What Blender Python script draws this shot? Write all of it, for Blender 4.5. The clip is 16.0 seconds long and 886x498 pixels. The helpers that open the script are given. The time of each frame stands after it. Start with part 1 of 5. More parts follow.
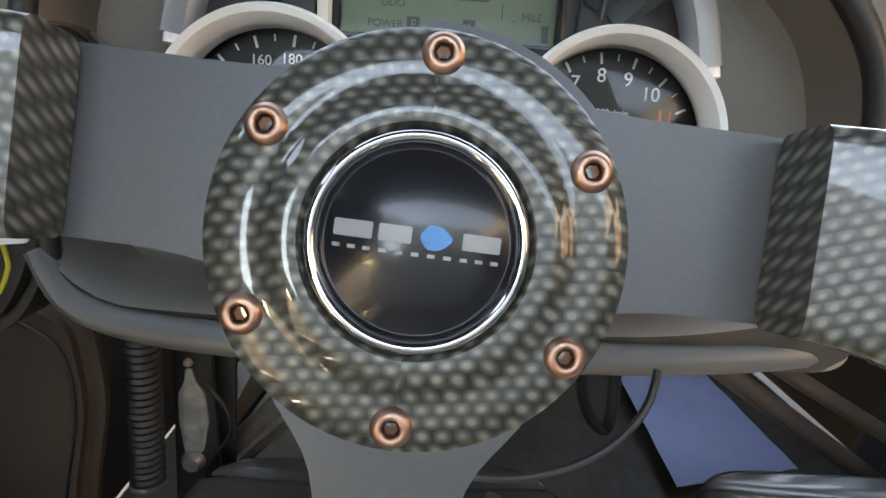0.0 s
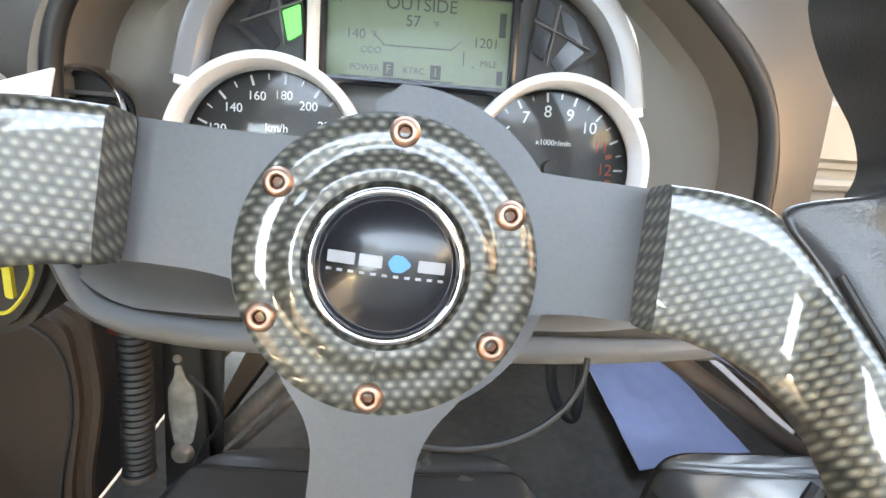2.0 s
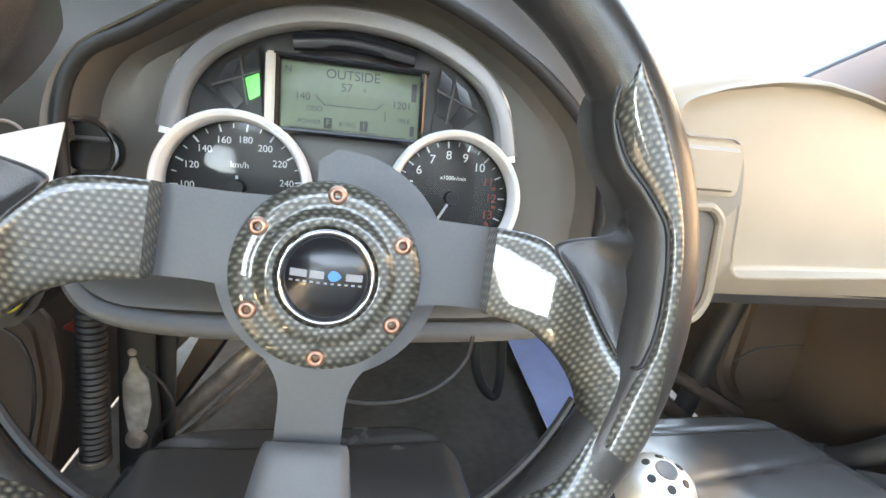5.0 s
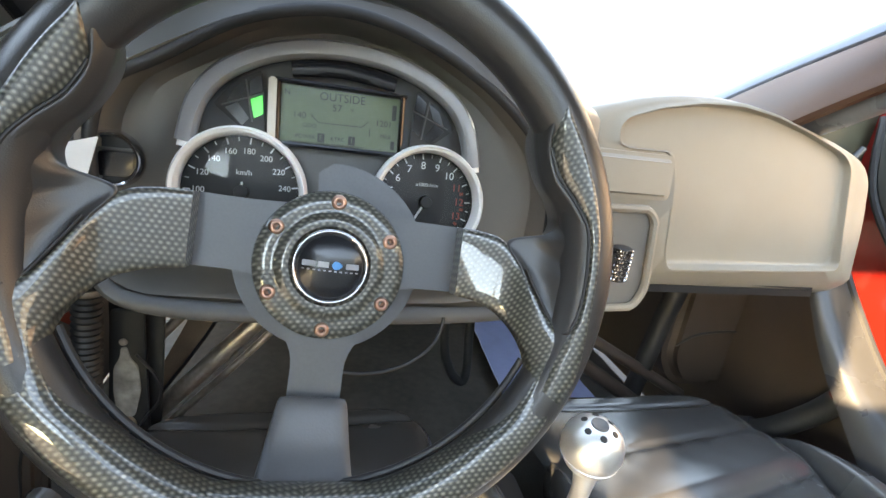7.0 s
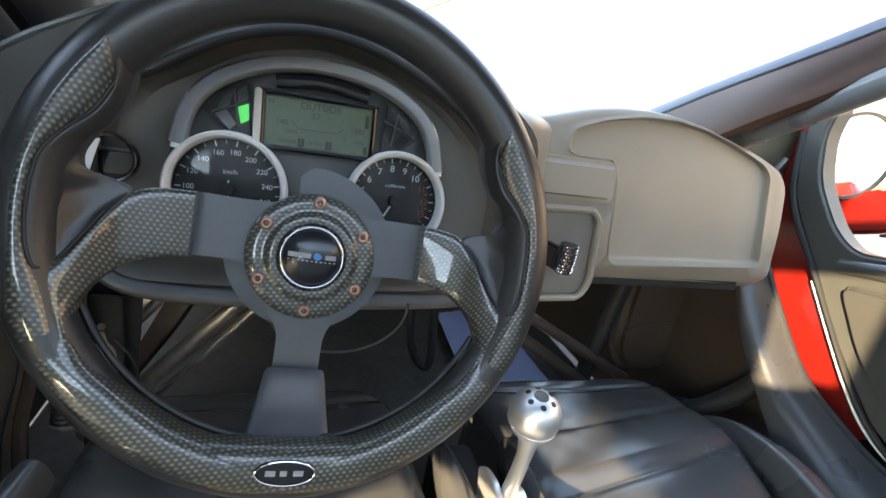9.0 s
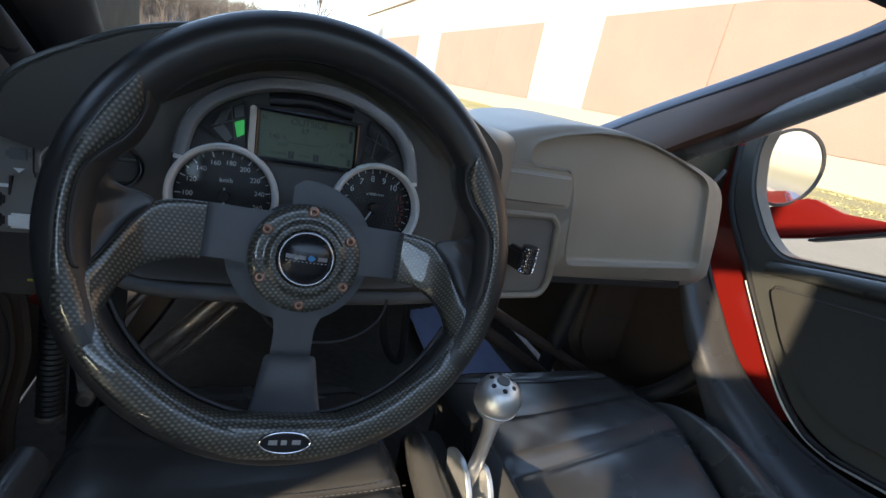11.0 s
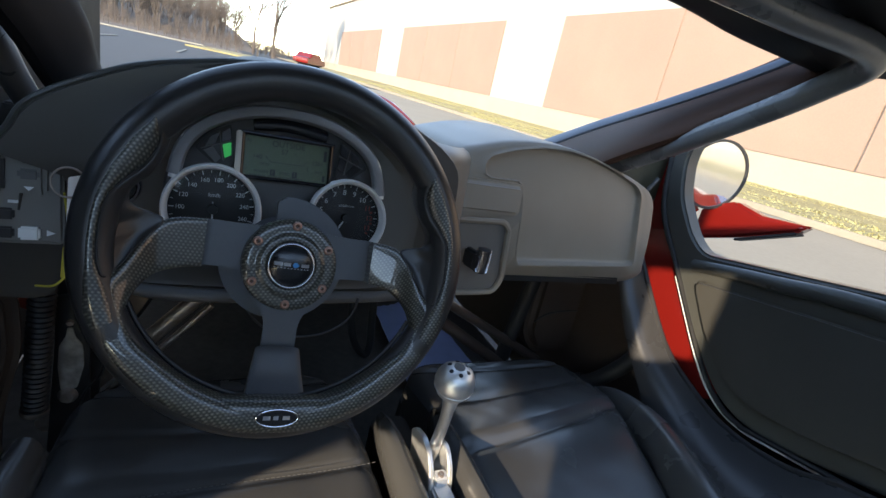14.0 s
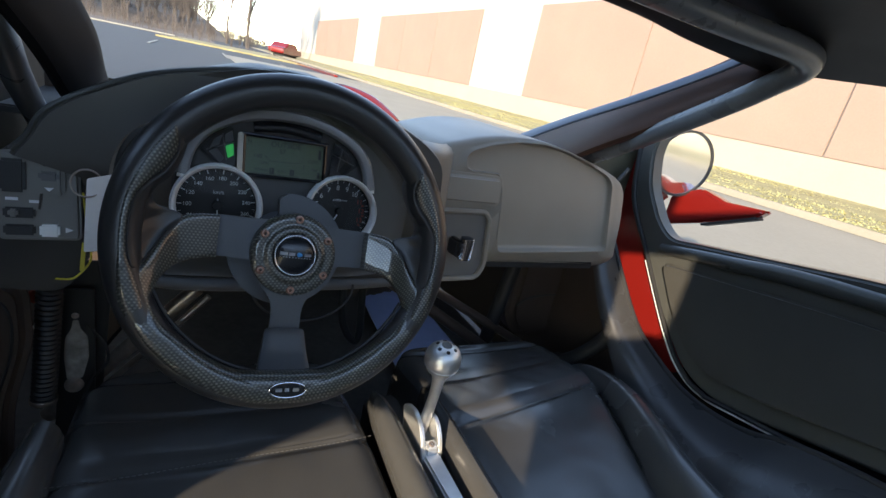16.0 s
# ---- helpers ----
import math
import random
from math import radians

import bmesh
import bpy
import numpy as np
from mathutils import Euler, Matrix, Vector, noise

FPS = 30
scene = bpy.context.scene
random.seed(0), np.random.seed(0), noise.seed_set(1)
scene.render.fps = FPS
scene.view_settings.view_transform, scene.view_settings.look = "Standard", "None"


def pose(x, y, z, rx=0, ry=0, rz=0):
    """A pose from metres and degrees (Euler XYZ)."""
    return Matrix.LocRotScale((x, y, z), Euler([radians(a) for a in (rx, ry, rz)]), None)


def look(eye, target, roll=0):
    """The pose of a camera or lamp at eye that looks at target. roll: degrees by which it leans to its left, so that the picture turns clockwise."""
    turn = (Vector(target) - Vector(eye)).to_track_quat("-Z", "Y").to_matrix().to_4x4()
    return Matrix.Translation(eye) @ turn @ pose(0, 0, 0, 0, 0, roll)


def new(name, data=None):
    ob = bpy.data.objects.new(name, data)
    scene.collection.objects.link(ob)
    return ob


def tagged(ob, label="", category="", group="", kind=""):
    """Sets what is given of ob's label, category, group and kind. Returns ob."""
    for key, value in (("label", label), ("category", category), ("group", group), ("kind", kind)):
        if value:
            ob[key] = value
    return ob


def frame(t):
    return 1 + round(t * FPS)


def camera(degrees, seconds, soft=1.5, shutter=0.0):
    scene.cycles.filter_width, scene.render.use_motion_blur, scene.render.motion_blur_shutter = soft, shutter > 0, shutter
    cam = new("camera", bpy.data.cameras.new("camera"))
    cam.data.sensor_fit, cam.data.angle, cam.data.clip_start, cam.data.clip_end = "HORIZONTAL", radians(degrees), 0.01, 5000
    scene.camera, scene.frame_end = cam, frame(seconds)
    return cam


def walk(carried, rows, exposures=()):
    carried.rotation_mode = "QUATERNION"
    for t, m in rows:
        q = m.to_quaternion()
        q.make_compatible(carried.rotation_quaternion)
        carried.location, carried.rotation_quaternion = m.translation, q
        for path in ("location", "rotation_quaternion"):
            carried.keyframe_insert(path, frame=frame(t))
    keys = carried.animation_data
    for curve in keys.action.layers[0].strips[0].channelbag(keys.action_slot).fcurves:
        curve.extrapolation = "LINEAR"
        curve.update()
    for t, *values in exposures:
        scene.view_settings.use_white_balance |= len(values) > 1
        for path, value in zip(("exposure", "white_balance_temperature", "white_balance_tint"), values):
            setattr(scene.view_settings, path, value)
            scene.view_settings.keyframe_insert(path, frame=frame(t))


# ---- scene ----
cam = camera(85.0, 16.0)
PATH = [
    (0, (0.003, -0.093, 0.629), (0.048, 1.809, 0.012), 3.6),
    (0.5, (0.003, -0.101, 0.631), (0.058, 1.799, 0.01), 3.6),
    (1, (0.003, -0.11, 0.635), (0.074, 1.79, 0.012), 3.8),
    (1.5, (0.005, -0.118, 0.641), (0.101, 1.779, 0.015), 3.9),
    (2, (0.007, -0.128, 0.648), (0.131, 1.768, 0.021), 4.3),
    (2.5, (0.009, -0.138, 0.656), (0.17, 1.754, 0.027), 4.6),
    (3, (0.012, -0.15, 0.664), (0.213, 1.737, 0.033), 5.1),
    (3.5, (0.014, -0.165, 0.671), (0.26, 1.717, 0.042), 5.3),
    (4, (0.015, -0.18, 0.677), (0.301, 1.696, 0.046), 5.7),
    (6.5, (0.0, -0.253, 0.701), (0.453, 1.59, 0.07), 7.3),
    (7, (-0.005, -0.268, 0.706), (0.479, 1.567, 0.076), 7.7),
    (7.5, (-0.01, -0.281, 0.711), (0.507, 1.544, 0.079), 8.2),
    (8, (-0.011, -0.293, 0.718), (0.54, 1.521, 0.08), 8.8),
    (8.5, (-0.013, -0.304, 0.721), (0.572, 1.5, 0.086), 9.3),
    (9, (-0.016, -0.319, 0.726), (0.595, 1.474, 0.085), 9.9),
    (11.5, (-0.047, -0.379, 0.753), (0.711, 1.365, 0.134), 11.8),
    (12, (-0.053, -0.391, 0.759), (0.728, 1.345, 0.144), 12.0),
    (12.5, (-0.055, -0.401, 0.766), (0.749, 1.324, 0.15), 12.2),
    (13, (-0.059, -0.412, 0.77), (0.765, 1.304, 0.157), 12.3),
    (13.5, (-0.065, -0.424, 0.776), (0.781, 1.281, 0.161), 12.5),
    (14, (-0.069, -0.434, 0.783), (0.798, 1.261, 0.17), 12.6),
    (14.5, (-0.074, -0.444, 0.789), (0.817, 1.239, 0.176), 12.7),
    (15, (-0.082, -0.457, 0.79), (0.825, 1.215, 0.173), 12.8),
    (15.5, (-0.092, -0.469, 0.793), (0.83, 1.192, 0.168), 12.5),
    (16, (-0.099, -0.48, 0.797), (0.835, 1.17, 0.163), 12.2),
]
walk(cam, [(t, look(eye, target, roll)) for t, eye, target, roll in PATH],
     exposures=[(0.0, 4.85, 12800, 16), (0.4, 5.8, 13000, 16), (1.0, 6.0, 13000, 16), (4.0, 5.9, 12700, 15), (6.5, 5.2, 12200, 14), (9.0, 4.25, 10300, 12), (11.5, 2.75, 8200, 12), (16.0, 2.8, 8100, 12)])

# ---- world and sun ----
TO_SUN = Vector((-0.68, -0.733, 0.262)).normalized()
world = bpy.data.worlds.new("sky")
scene.world = world
world.use_nodes = True
wn = world.node_tree.nodes
wn.clear()
sky = wn.new("ShaderNodeTexSky")
sky.sky_type, sky.sun_disc = "NISHITA", False
sky.altitude = 2000
sky.dust_density, sky.air_density, sky.ozone_density = 0.1, 0.9, 1.5
sky.sun_elevation = math.asin(TO_SUN.z)
sky.sun_rotation = math.atan2(TO_SUN.x, TO_SUN.y)
bg = wn.new("ShaderNodeBackground")
bg.inputs[1].default_value = 0.15
wo = wn.new("ShaderNodeOutputWorld")
world.node_tree.links.new(sky.outputs[0], bg.inputs[0])
world.node_tree.links.new(bg.outputs[0], wo.inputs[0])
sun_data = bpy.data.lights.new("sun", "SUN")
sun_data.energy, sun_data.angle, sun_data.color = 1.5, radians(0.6), (1.0, 0.92, 0.80)
sun = new("sun", sun_data)
sun.matrix_world = look((0, 0, 30), Vector((0, 0, 30)) - TO_SUN)


# ---- materials ----
def material(name, color, rough=0.5, metal=0.0, scale=200.0, bump=0.0, vary=0.12, large=6.0, coat=0.0, spec=0.5, detail=4.0):
    """A surface with fine grain and large blotches on one base colour."""
    m = bpy.data.materials.new(name)
    m.use_nodes = True
    nt = m.node_tree
    b = nt.nodes["Principled BSDF"]
    b.inputs["Roughness"].default_value, b.inputs["Metallic"].default_value = rough, metal
    b.inputs["Specular IOR Level"].default_value = spec
    b.inputs["Coat Weight"].default_value, b.inputs["Coat Roughness"].default_value = coat, 0.05
    tc = nt.nodes.new("ShaderNodeTexCoord")
    n1 = nt.nodes.new("ShaderNodeTexNoise")
    n1.inputs["Scale"].default_value, n1.inputs["Detail"].default_value = scale, detail
    n2 = nt.nodes.new("ShaderNodeTexNoise")
    n2.inputs["Scale"].default_value, n2.inputs["Detail"].default_value = large, 5.0
    nt.links.new(tc.outputs["Object"], n1.inputs["Vector"])
    nt.links.new(tc.outputs["Object"], n2.inputs["Vector"])
    mixn = nt.nodes.new("ShaderNodeMath")
    mixn.operation = "MULTIPLY_ADD"
    mixn.inputs[1].default_value = 0.4
    nt.links.new(n1.outputs["Fac"], mixn.inputs[0])
    n2m = nt.nodes.new("ShaderNodeMath")
    n2m.operation = "MULTIPLY"
    n2m.inputs[1].default_value = 0.6
    nt.links.new(n2.outputs["Fac"], n2m.inputs[0])
    nt.links.new(n2m.outputs[0], mixn.inputs[2])
    ramp = nt.nodes.new("ShaderNodeValToRGB")
    ramp.color_ramp.elements[0].position, ramp.color_ramp.elements[1].position = 0.3, 0.7
    ramp.color_ramp.elements[0].color = (*[c * (1 - vary) for c in color], 1)
    ramp.color_ramp.elements[1].color = (*[min(1, c * (1 + vary)) for c in color], 1)
    nt.links.new(mixn.outputs[0], ramp.inputs[0])
    nt.links.new(ramp.outputs[0], b.inputs["Base Color"])
    rr = nt.nodes.new("ShaderNodeMapRange")
    rr.inputs["To Min"].default_value, rr.inputs["To Max"].default_value = max(0.02, rough - 0.08), min(1, rough + 0.1)
    nt.links.new(n2.outputs["Fac"], rr.inputs["Value"])
    nt.links.new(rr.outputs[0], b.inputs["Roughness"])
    if bump:
        bp = nt.nodes.new("ShaderNodeBump")
        bp.inputs["Strength"].default_value, bp.inputs["Distance"].default_value = bump, 0.001
        nt.links.new(n1.outputs["Fac"], bp.inputs["Height"])
        nt.links.new(bp.outputs[0], b.inputs["Normal"])
    return m


def carbon_material(name, wide, tall, turn):
    """Twill carbon weave under clear lacquer: pale dots on a slanted grid."""
    m = bpy.data.materials.new(name)
    m.use_nodes = True
    nt = m.node_tree
    b = nt.nodes["Principled BSDF"]
    b.inputs["Roughness"].default_value = 0.35
    b.inputs["Coat Weight"].default_value, b.inputs["Coat Roughness"].default_value = 1.0, 0.03
    def calc(op, a, b2=None, c=None):
        n = nt.nodes.new("ShaderNodeMath")
        n.operation = op
        for i, v in enumerate((a, b2, c)):
            if v is None:
                continue
            if isinstance(v, (int, float)):
                n.inputs[i].default_value = v
            else:
                nt.links.new(v, n.inputs[i])
        return n.outputs[0]

    tc = nt.nodes.new("ShaderNodeTexCoord")
    sep = nt.nodes.new("ShaderNodeSeparateXYZ")
    nt.links.new(tc.outputs["Object"], sep.inputs[0])
    c, sn = math.cos(radians(turn)), math.sin(radians(turn))
    gx = calc("MULTIPLY_ADD", calc("MULTIPLY", sep.outputs[2], calc("SIGN", sep.outputs[0])), 0.55, sep.outputs[0])
    gy = calc("MULTIPLY_ADD", sep.outputs[2], -0.6, sep.outputs[1])
    across = calc("ADD", calc("DIVIDE", calc("SUBTRACT", calc("MULTIPLY", gy, c), calc("MULTIPLY", gx, sn)), tall), 1000.0)
    shift = calc("MULTIPLY", calc("MODULO", calc("FLOOR", across), 2.0), 0.5)
    along = calc("ADD", calc("DIVIDE", calc("ADD", calc("MULTIPLY", gx, c), calc("MULTIPLY", gy, sn)), wide), calc("ADD", shift, 1000.0))
    fx = calc("SUBTRACT", calc("FRACT", along), 0.42)
    fy = calc("SUBTRACT", calc("FRACT", across), 0.5)
    d2 = calc("ADD", calc("MULTIPLY", calc("MULTIPLY", fx, fx), 1.3), calc("MULTIPLY", calc("MULTIPLY", fy, fy), 0.9))
    h = calc("MAXIMUM", calc("SUBTRACT", 1.0, calc("MULTIPLY", d2, 2.9)), 0.0)
    cell = nt.nodes.new("ShaderNodeCombineXYZ")
    nt.links.new(calc("FLOOR", along), cell.inputs[0])
    nt.links.new(calc("FLOOR", across), cell.inputs[1])
    wn2 = nt.nodes.new("ShaderNodeTexWhiteNoise")
    nt.links.new(cell.outputs[0], wn2.inputs["Vector"])
    blotch = nt.nodes.new("ShaderNodeTexNoise")
    blotch.inputs["Scale"].default_value, blotch.inputs["Detail"].default_value = 45.0, 3.0
    nt.links.new(tc.outputs["Object"], blotch.inputs["Vector"])
    ramp = nt.nodes.new("ShaderNodeValToRGB")
    ramp.color_ramp.elements[0].color, ramp.color_ramp.elements[1].color = (0.020, 0.021, 0.018, 1), (0.185, 0.183, 0.150, 1)
    ramp.color_ramp.elements[1].position = 0.97
    for place, tone in ((0.45, (0.044, 0.045, 0.037, 1)), (0.74, (0.078, 0.078, 0.064, 1))):
        ramp.color_ramp.elements.new(place).color = tone
    lively = calc("MULTIPLY_ADD", wn2.outputs[0], 0.14, calc("MULTIPLY_ADD", blotch.outputs["Fac"], 0.25, 0.78))
    nt.links.new(calc("MULTIPLY", h, lively), ramp.inputs[0])
    nt.links.new(ramp.outputs[0], b.inputs["Base Color"])
    bp = nt.nodes.new("ShaderNodeBump")
    bp.inputs["Strength"].default_value, bp.inputs["Distance"].default_value = 0.30, 0.0006
    nt.links.new(h, bp.inputs["Height"])
    nt.links.new(bp.outputs[0], b.inputs["Normal"])
    return m


def glass_material(name, ior):
    m = bpy.data.materials.new(name)
    m.use_nodes = True
    nt = m.node_tree
    nt.nodes.remove(nt.nodes["Principled BSDF"])
    t, g, mx = nt.nodes.new("ShaderNodeBsdfTransparent"), nt.nodes.new("ShaderNodeBsdfGlossy"), nt.nodes.new("ShaderNodeMixShader")
    g.inputs["Roughness"].default_value = 0.02
    fr = nt.nodes.new("ShaderNodeFresnel")
    fr.inputs[0].default_value = ior
    nt.links.new(fr.outputs[0], mx.inputs[0])
    nt.links.new(t.outputs[0], mx.inputs[1])
    nt.links.new(g.outputs[0], mx.inputs[2])
    nt.links.new(mx.outputs[0], nt.nodes["Material Output"].inputs[0])
    return m


def glow(name, color, strength):
    m = bpy.data.materials.new(name)
    m.use_nodes = True
    b = m.node_tree.nodes["Principled BSDF"]
    b.inputs["Base Color"].default_value = (*color, 1)
    b.inputs["Emission Color"].default_value = (*color, 1)
    b.inputs["Emission Strength"].default_value = strength
    b.inputs["Roughness"].default_value = 0.2
    return m


CARBON = carbon_material("carbon_weave", 0.0040, 0.0026, 8)
LEATHER = material("leather", (0.031, 0.030, 0.030), 0.30, scale=1300, bump=0.14, vary=0.12, large=14, spec=0.6, detail=2.0)
SEAT_VINYL = material("seat_vinyl", (0.068, 0.068, 0.068), 0.24, scale=900, bump=0.10, vary=0.12, large=7, spec=0.6)
SPOKE = material("anodised_spoke", (0.098, 0.104, 0.113), 0.45, metal=0.35, scale=600, bump=0.05, vary=0.1, large=30)
CHROME = material("chrome", (0.66, 0.66, 0.68), 0.08, metal=1.0, vary=0.03)
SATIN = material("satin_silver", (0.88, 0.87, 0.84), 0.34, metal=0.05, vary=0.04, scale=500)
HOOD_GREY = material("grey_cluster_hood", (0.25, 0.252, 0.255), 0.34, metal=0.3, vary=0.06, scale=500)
SWITCH_GREY = material("switch_grey", (0.17, 0.16, 0.145), 0.38, scale=900, bump=0.08, vary=0.1)
PILLAR_BLACK = material("pillar_black", (0.007, 0.007, 0.008), 0.65, scale=800, bump=0.1, vary=0.2, large=15, spec=0.15)
COPPER = material("copper_bolt", (0.50, 0.29, 0.22), 0.4, metal=1.0, vary=0.15, large=200)
DARK_COPPER = material("dark_copper", (0.16, 0.075, 0.05), 0.5, metal=0.8, vary=0.2, large=200)
GLOSS_BLACK = material("gloss_black", (0.010, 0.011, 0.014), 0.22, vary=0.1, coat=0.15)
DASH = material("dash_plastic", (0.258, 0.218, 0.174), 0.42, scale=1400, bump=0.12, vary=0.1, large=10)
# Dash plastic again, darkened for the shade inside the recess and latch bay.
RECESS_SHADED = material("shaded_recess_plastic", (0.165, 0.150, 0.132), 0.5, scale=1400, bump=0.12, vary=0.1, large=10)
# Driver side dash plastic darkened for shade; plain dark parts use it too.
DARK_AND_SHADED = material("dark_and_shaded_plastic", (0.016, 0.015, 0.0145), 0.5, scale=1200, bump=0.15, vary=0.12, large=12)
DOOR_TRIM = material("door_trim", (0.062, 0.064, 0.059), 0.30, scale=900, bump=0.12, vary=0.12, large=8)
DOOR_PAD = material("dark_door_panel", (0.056, 0.055, 0.050), 0.34, scale=900, bump=0.1, vary=0.15, large=8)
MARK_GREY = material("pale_mark", (0.30, 0.31, 0.33), 0.4, vary=0.04)
SILL_GREY = material("grey_sill_plastic", (0.045, 0.045, 0.047), 0.28, scale=900, bump=0.06, vary=0.1, large=8)
BLACK = material("black_plastic", (0.014, 0.014, 0.015), 0.5, scale=800, bump=0.1, vary=0.2, large=15)
# Pale grey picked to bounce light forward from behind the seats.
BOUNCE_GREY = material("pale_bounce_panel", (0.55, 0.54, 0.52), 0.55, scale=60, bump=0.1, vary=0.12, large=4)
SPOKE_COVER = material("spoke_cover_plastic", (0.070, 0.074, 0.082), 0.38, scale=700, bump=0.08, vary=0.1, large=30)
# Dash face colour lowered to hold the shade on the driver's side.
FACE_SHADED = material("shaded_dash_face", (0.055, 0.051, 0.046), 0.45, scale=1400, bump=0.12, vary=0.12, large=10)
STRIP_TAN = material("tan_metal_strip", (0.50, 0.44, 0.37), 0.4, metal=0.2, vary=0.06)
RED_NUMERAL = material("red_numeral_ink", (0.42, 0.05, 0.03), 0.5, vary=0.05)
GREY_PLASTIC = material("grey_plastic", (0.10, 0.10, 0.10), 0.45, scale=900, bump=0.08, vary=0.1)
CLUSTER = material("cluster_plastic", (0.08, 0.082, 0.085), 0.4, scale=900, bump=0.05, vary=0.1)
DIAL = material("dial_face", (0.010, 0.010, 0.011), 0.5, vary=0.1)
LCD = material("lcd_glass", (0.090, 0.135, 0.075), 0.4, vary=0.06, large=20)
LCD_INK = material("lcd_ink", (0.022, 0.030, 0.026), 0.5, vary=0.1)
WHITE_INK = material("white_ink", (0.75, 0.76, 0.76), 0.5, vary=0.04)
RED_INK = material("red_ink", (0.30, 0.045, 0.022), 0.5, vary=0.1)
BLUE_INK = material("blue_ink", (0.01, 0.24, 0.55), 0.4, vary=0.05)
GREEN_LAMP = glow("green_lamp", (0.0, 0.50, 0.10), 0.05)
RED_PAINT = material("red_body_paint", (0.18, 0.010, 0.008), 0.22, vary=0.08, coat=0.8, large=3)
ALU = material("machined_aluminium", (0.78, 0.78, 0.77), 0.40, metal=0.85, scale=700, bump=0.08, vary=0.08, large=60)
STEEL = material("worn_steel_tube", (0.32, 0.26, 0.22), 0.36, metal=0.6, scale=120, bump=0.1, vary=0.35, large=40)
SCUFFED = material("scuffed_metal", (0.30, 0.27, 0.24), 0.5, metal=0.3, scale=90, bump=0.25, vary=0.5, large=50)
TUBE_PAINT = material("painted_tube", (0.17, 0.18, 0.19), 0.28, vary=0.1, coat=0.4, large=20)
TRIM_BROWN = material("brown_pillar_trim", (0.082, 0.037, 0.023), 0.46, scale=700, bump=0.1, vary=0.15, large=10, spec=0.25)
BROWN_TUBE = material("brown_painted_tube", (0.060, 0.042, 0.034), 0.32, vary=0.15, coat=0.3, large=20)
TRIM_EDGE = material("blue_grey_edge_trim", (0.13, 0.15, 0.19), 0.34, scale=700, bump=0.05, vary=0.1, large=12)
TRIM_OLIVE = material("dark_olive_trim", (0.035, 0.034, 0.021), 0.5, scale=700, bump=0.1, vary=0.15, large=12)
BROWN_FABRIC = material("brown_lining", (0.042, 0.026, 0.018), 0.7, scale=500, bump=0.25, vary=0.25, large=12)
TAN_FABRIC = material("tan_lining", (0.22, 0.14, 0.09), 0.75, scale=400, bump=0.25, vary=0.2, large=20)
RED_TRIM = material("dull_red_piping", (0.30, 0.05, 0.045), 0.5, vary=0.15, large=60)
FLOOR_DUST = material("dusty_floor_plate", (0.068, 0.058, 0.049), 0.6, scale=60, bump=0.2, vary=0.5, large=9)
PAPER = material("blue_white_sheet", (0.32, 0.38, 0.60), 0.7, scale=40, bump=0.5, vary=0.08, large=12)
WHITE_TAG = material("white_tag", (0.88, 0.87, 0.85), 0.5, vary=0.04)
YELLOW = material("yellow_key", (0.6, 0.5, 0.06), 0.45, vary=0.1)
GLASS = glass_material("clear_lens", 1.36)
DISPLAY_GLASS = glass_material("anti_glare_window", 1.12)
MIRROR = material("mirror_glass", (0.9, 0.9, 0.9), 0.02, metal=1.0, vary=0.01)
WALL_WHITE = material("white_wall_paint", (0.37, 0.35, 0.325), 0.8, scale=30, bump=0.2, vary=0.05, large=0.6)
WALL_TAN = material("tan_wall_panel", (0.285, 0.195, 0.152), 0.85, scale=25, bump=0.3, vary=0.08, large=0.5)
WALL_BASE = material("cream_wall_base", (0.36, 0.32, 0.245), 0.85, scale=25, bump=0.3, vary=0.06, large=0.7)
CONCRETE = material("concrete_paving", (0.29, 0.25, 0.19), 0.9, scale=20, bump=0.3, vary=0.12, large=0.5)
ASPHALT = material("asphalt", (0.043, 0.044, 0.047), 0.85, scale=60, bump=0.5, vary=0.25, large=0.3)
GRASS_SOIL = material("dry_grass_soil", (0.30, 0.255, 0.125), 0.95, scale=15, bump=0.35, vary=0.25, large=1.2)
GRASS = material("dry_grass", (0.34, 0.31, 0.14), 0.9, scale=5, vary=0.25, large=0.8)
BARK = material("grey_bark", (0.105, 0.086, 0.075), 0.9, scale=6, vary=0.3, large=0.5)
LINE_PAINT = material("faded_line_paint", (0.24, 0.23, 0.20), 0.8, scale=30, vary=0.2)


# ---- mesh helpers ----
def finish(bm, name, mat, angle=38):
    bmesh.ops.recalc_face_normals(bm, faces=bm.faces)
    me = bpy.data.meshes.new(name)
    bm.to_mesh(me)
    bm.free()
    me.materials.append(mat)
    me.polygons.foreach_set("use_smooth", [True] * len(me.polygons))
    me.set_sharp_from_angle(angle=radians(angle))
    return me


def thing(name, label, category, m=None, group="", kind=""):
    """An empty that holds the parts of one thing."""
    ob = tagged(new(name), label, category, group, kind)
    ob.empty_display_size = 0.02
    if m is not None:
        ob.matrix_world = m
    return ob


def part(name, bm, mat, parent, label="", angle=38):
    ob = new(name, finish(bm, name, mat, angle))
    ob.parent = parent
    if label:
        ob["label"] = label
    return ob


def solo(name, bm, mat, label, category, group="", kind="", angle=38):
    return tagged(new(name, finish(bm, name, mat, angle)), label, category, group, kind)


def soften(bm, width, segs=2, angle=30):
    if width > 0:
        edges = [e for e in bm.edges if len(e.link_faces) == 2 and e.calc_face_angle(0) > radians(angle)]
        bmesh.ops.bevel(bm, geom=edges, offset=width, segments=segs, affect="EDGES", clamp_overlap=True)
    return bm


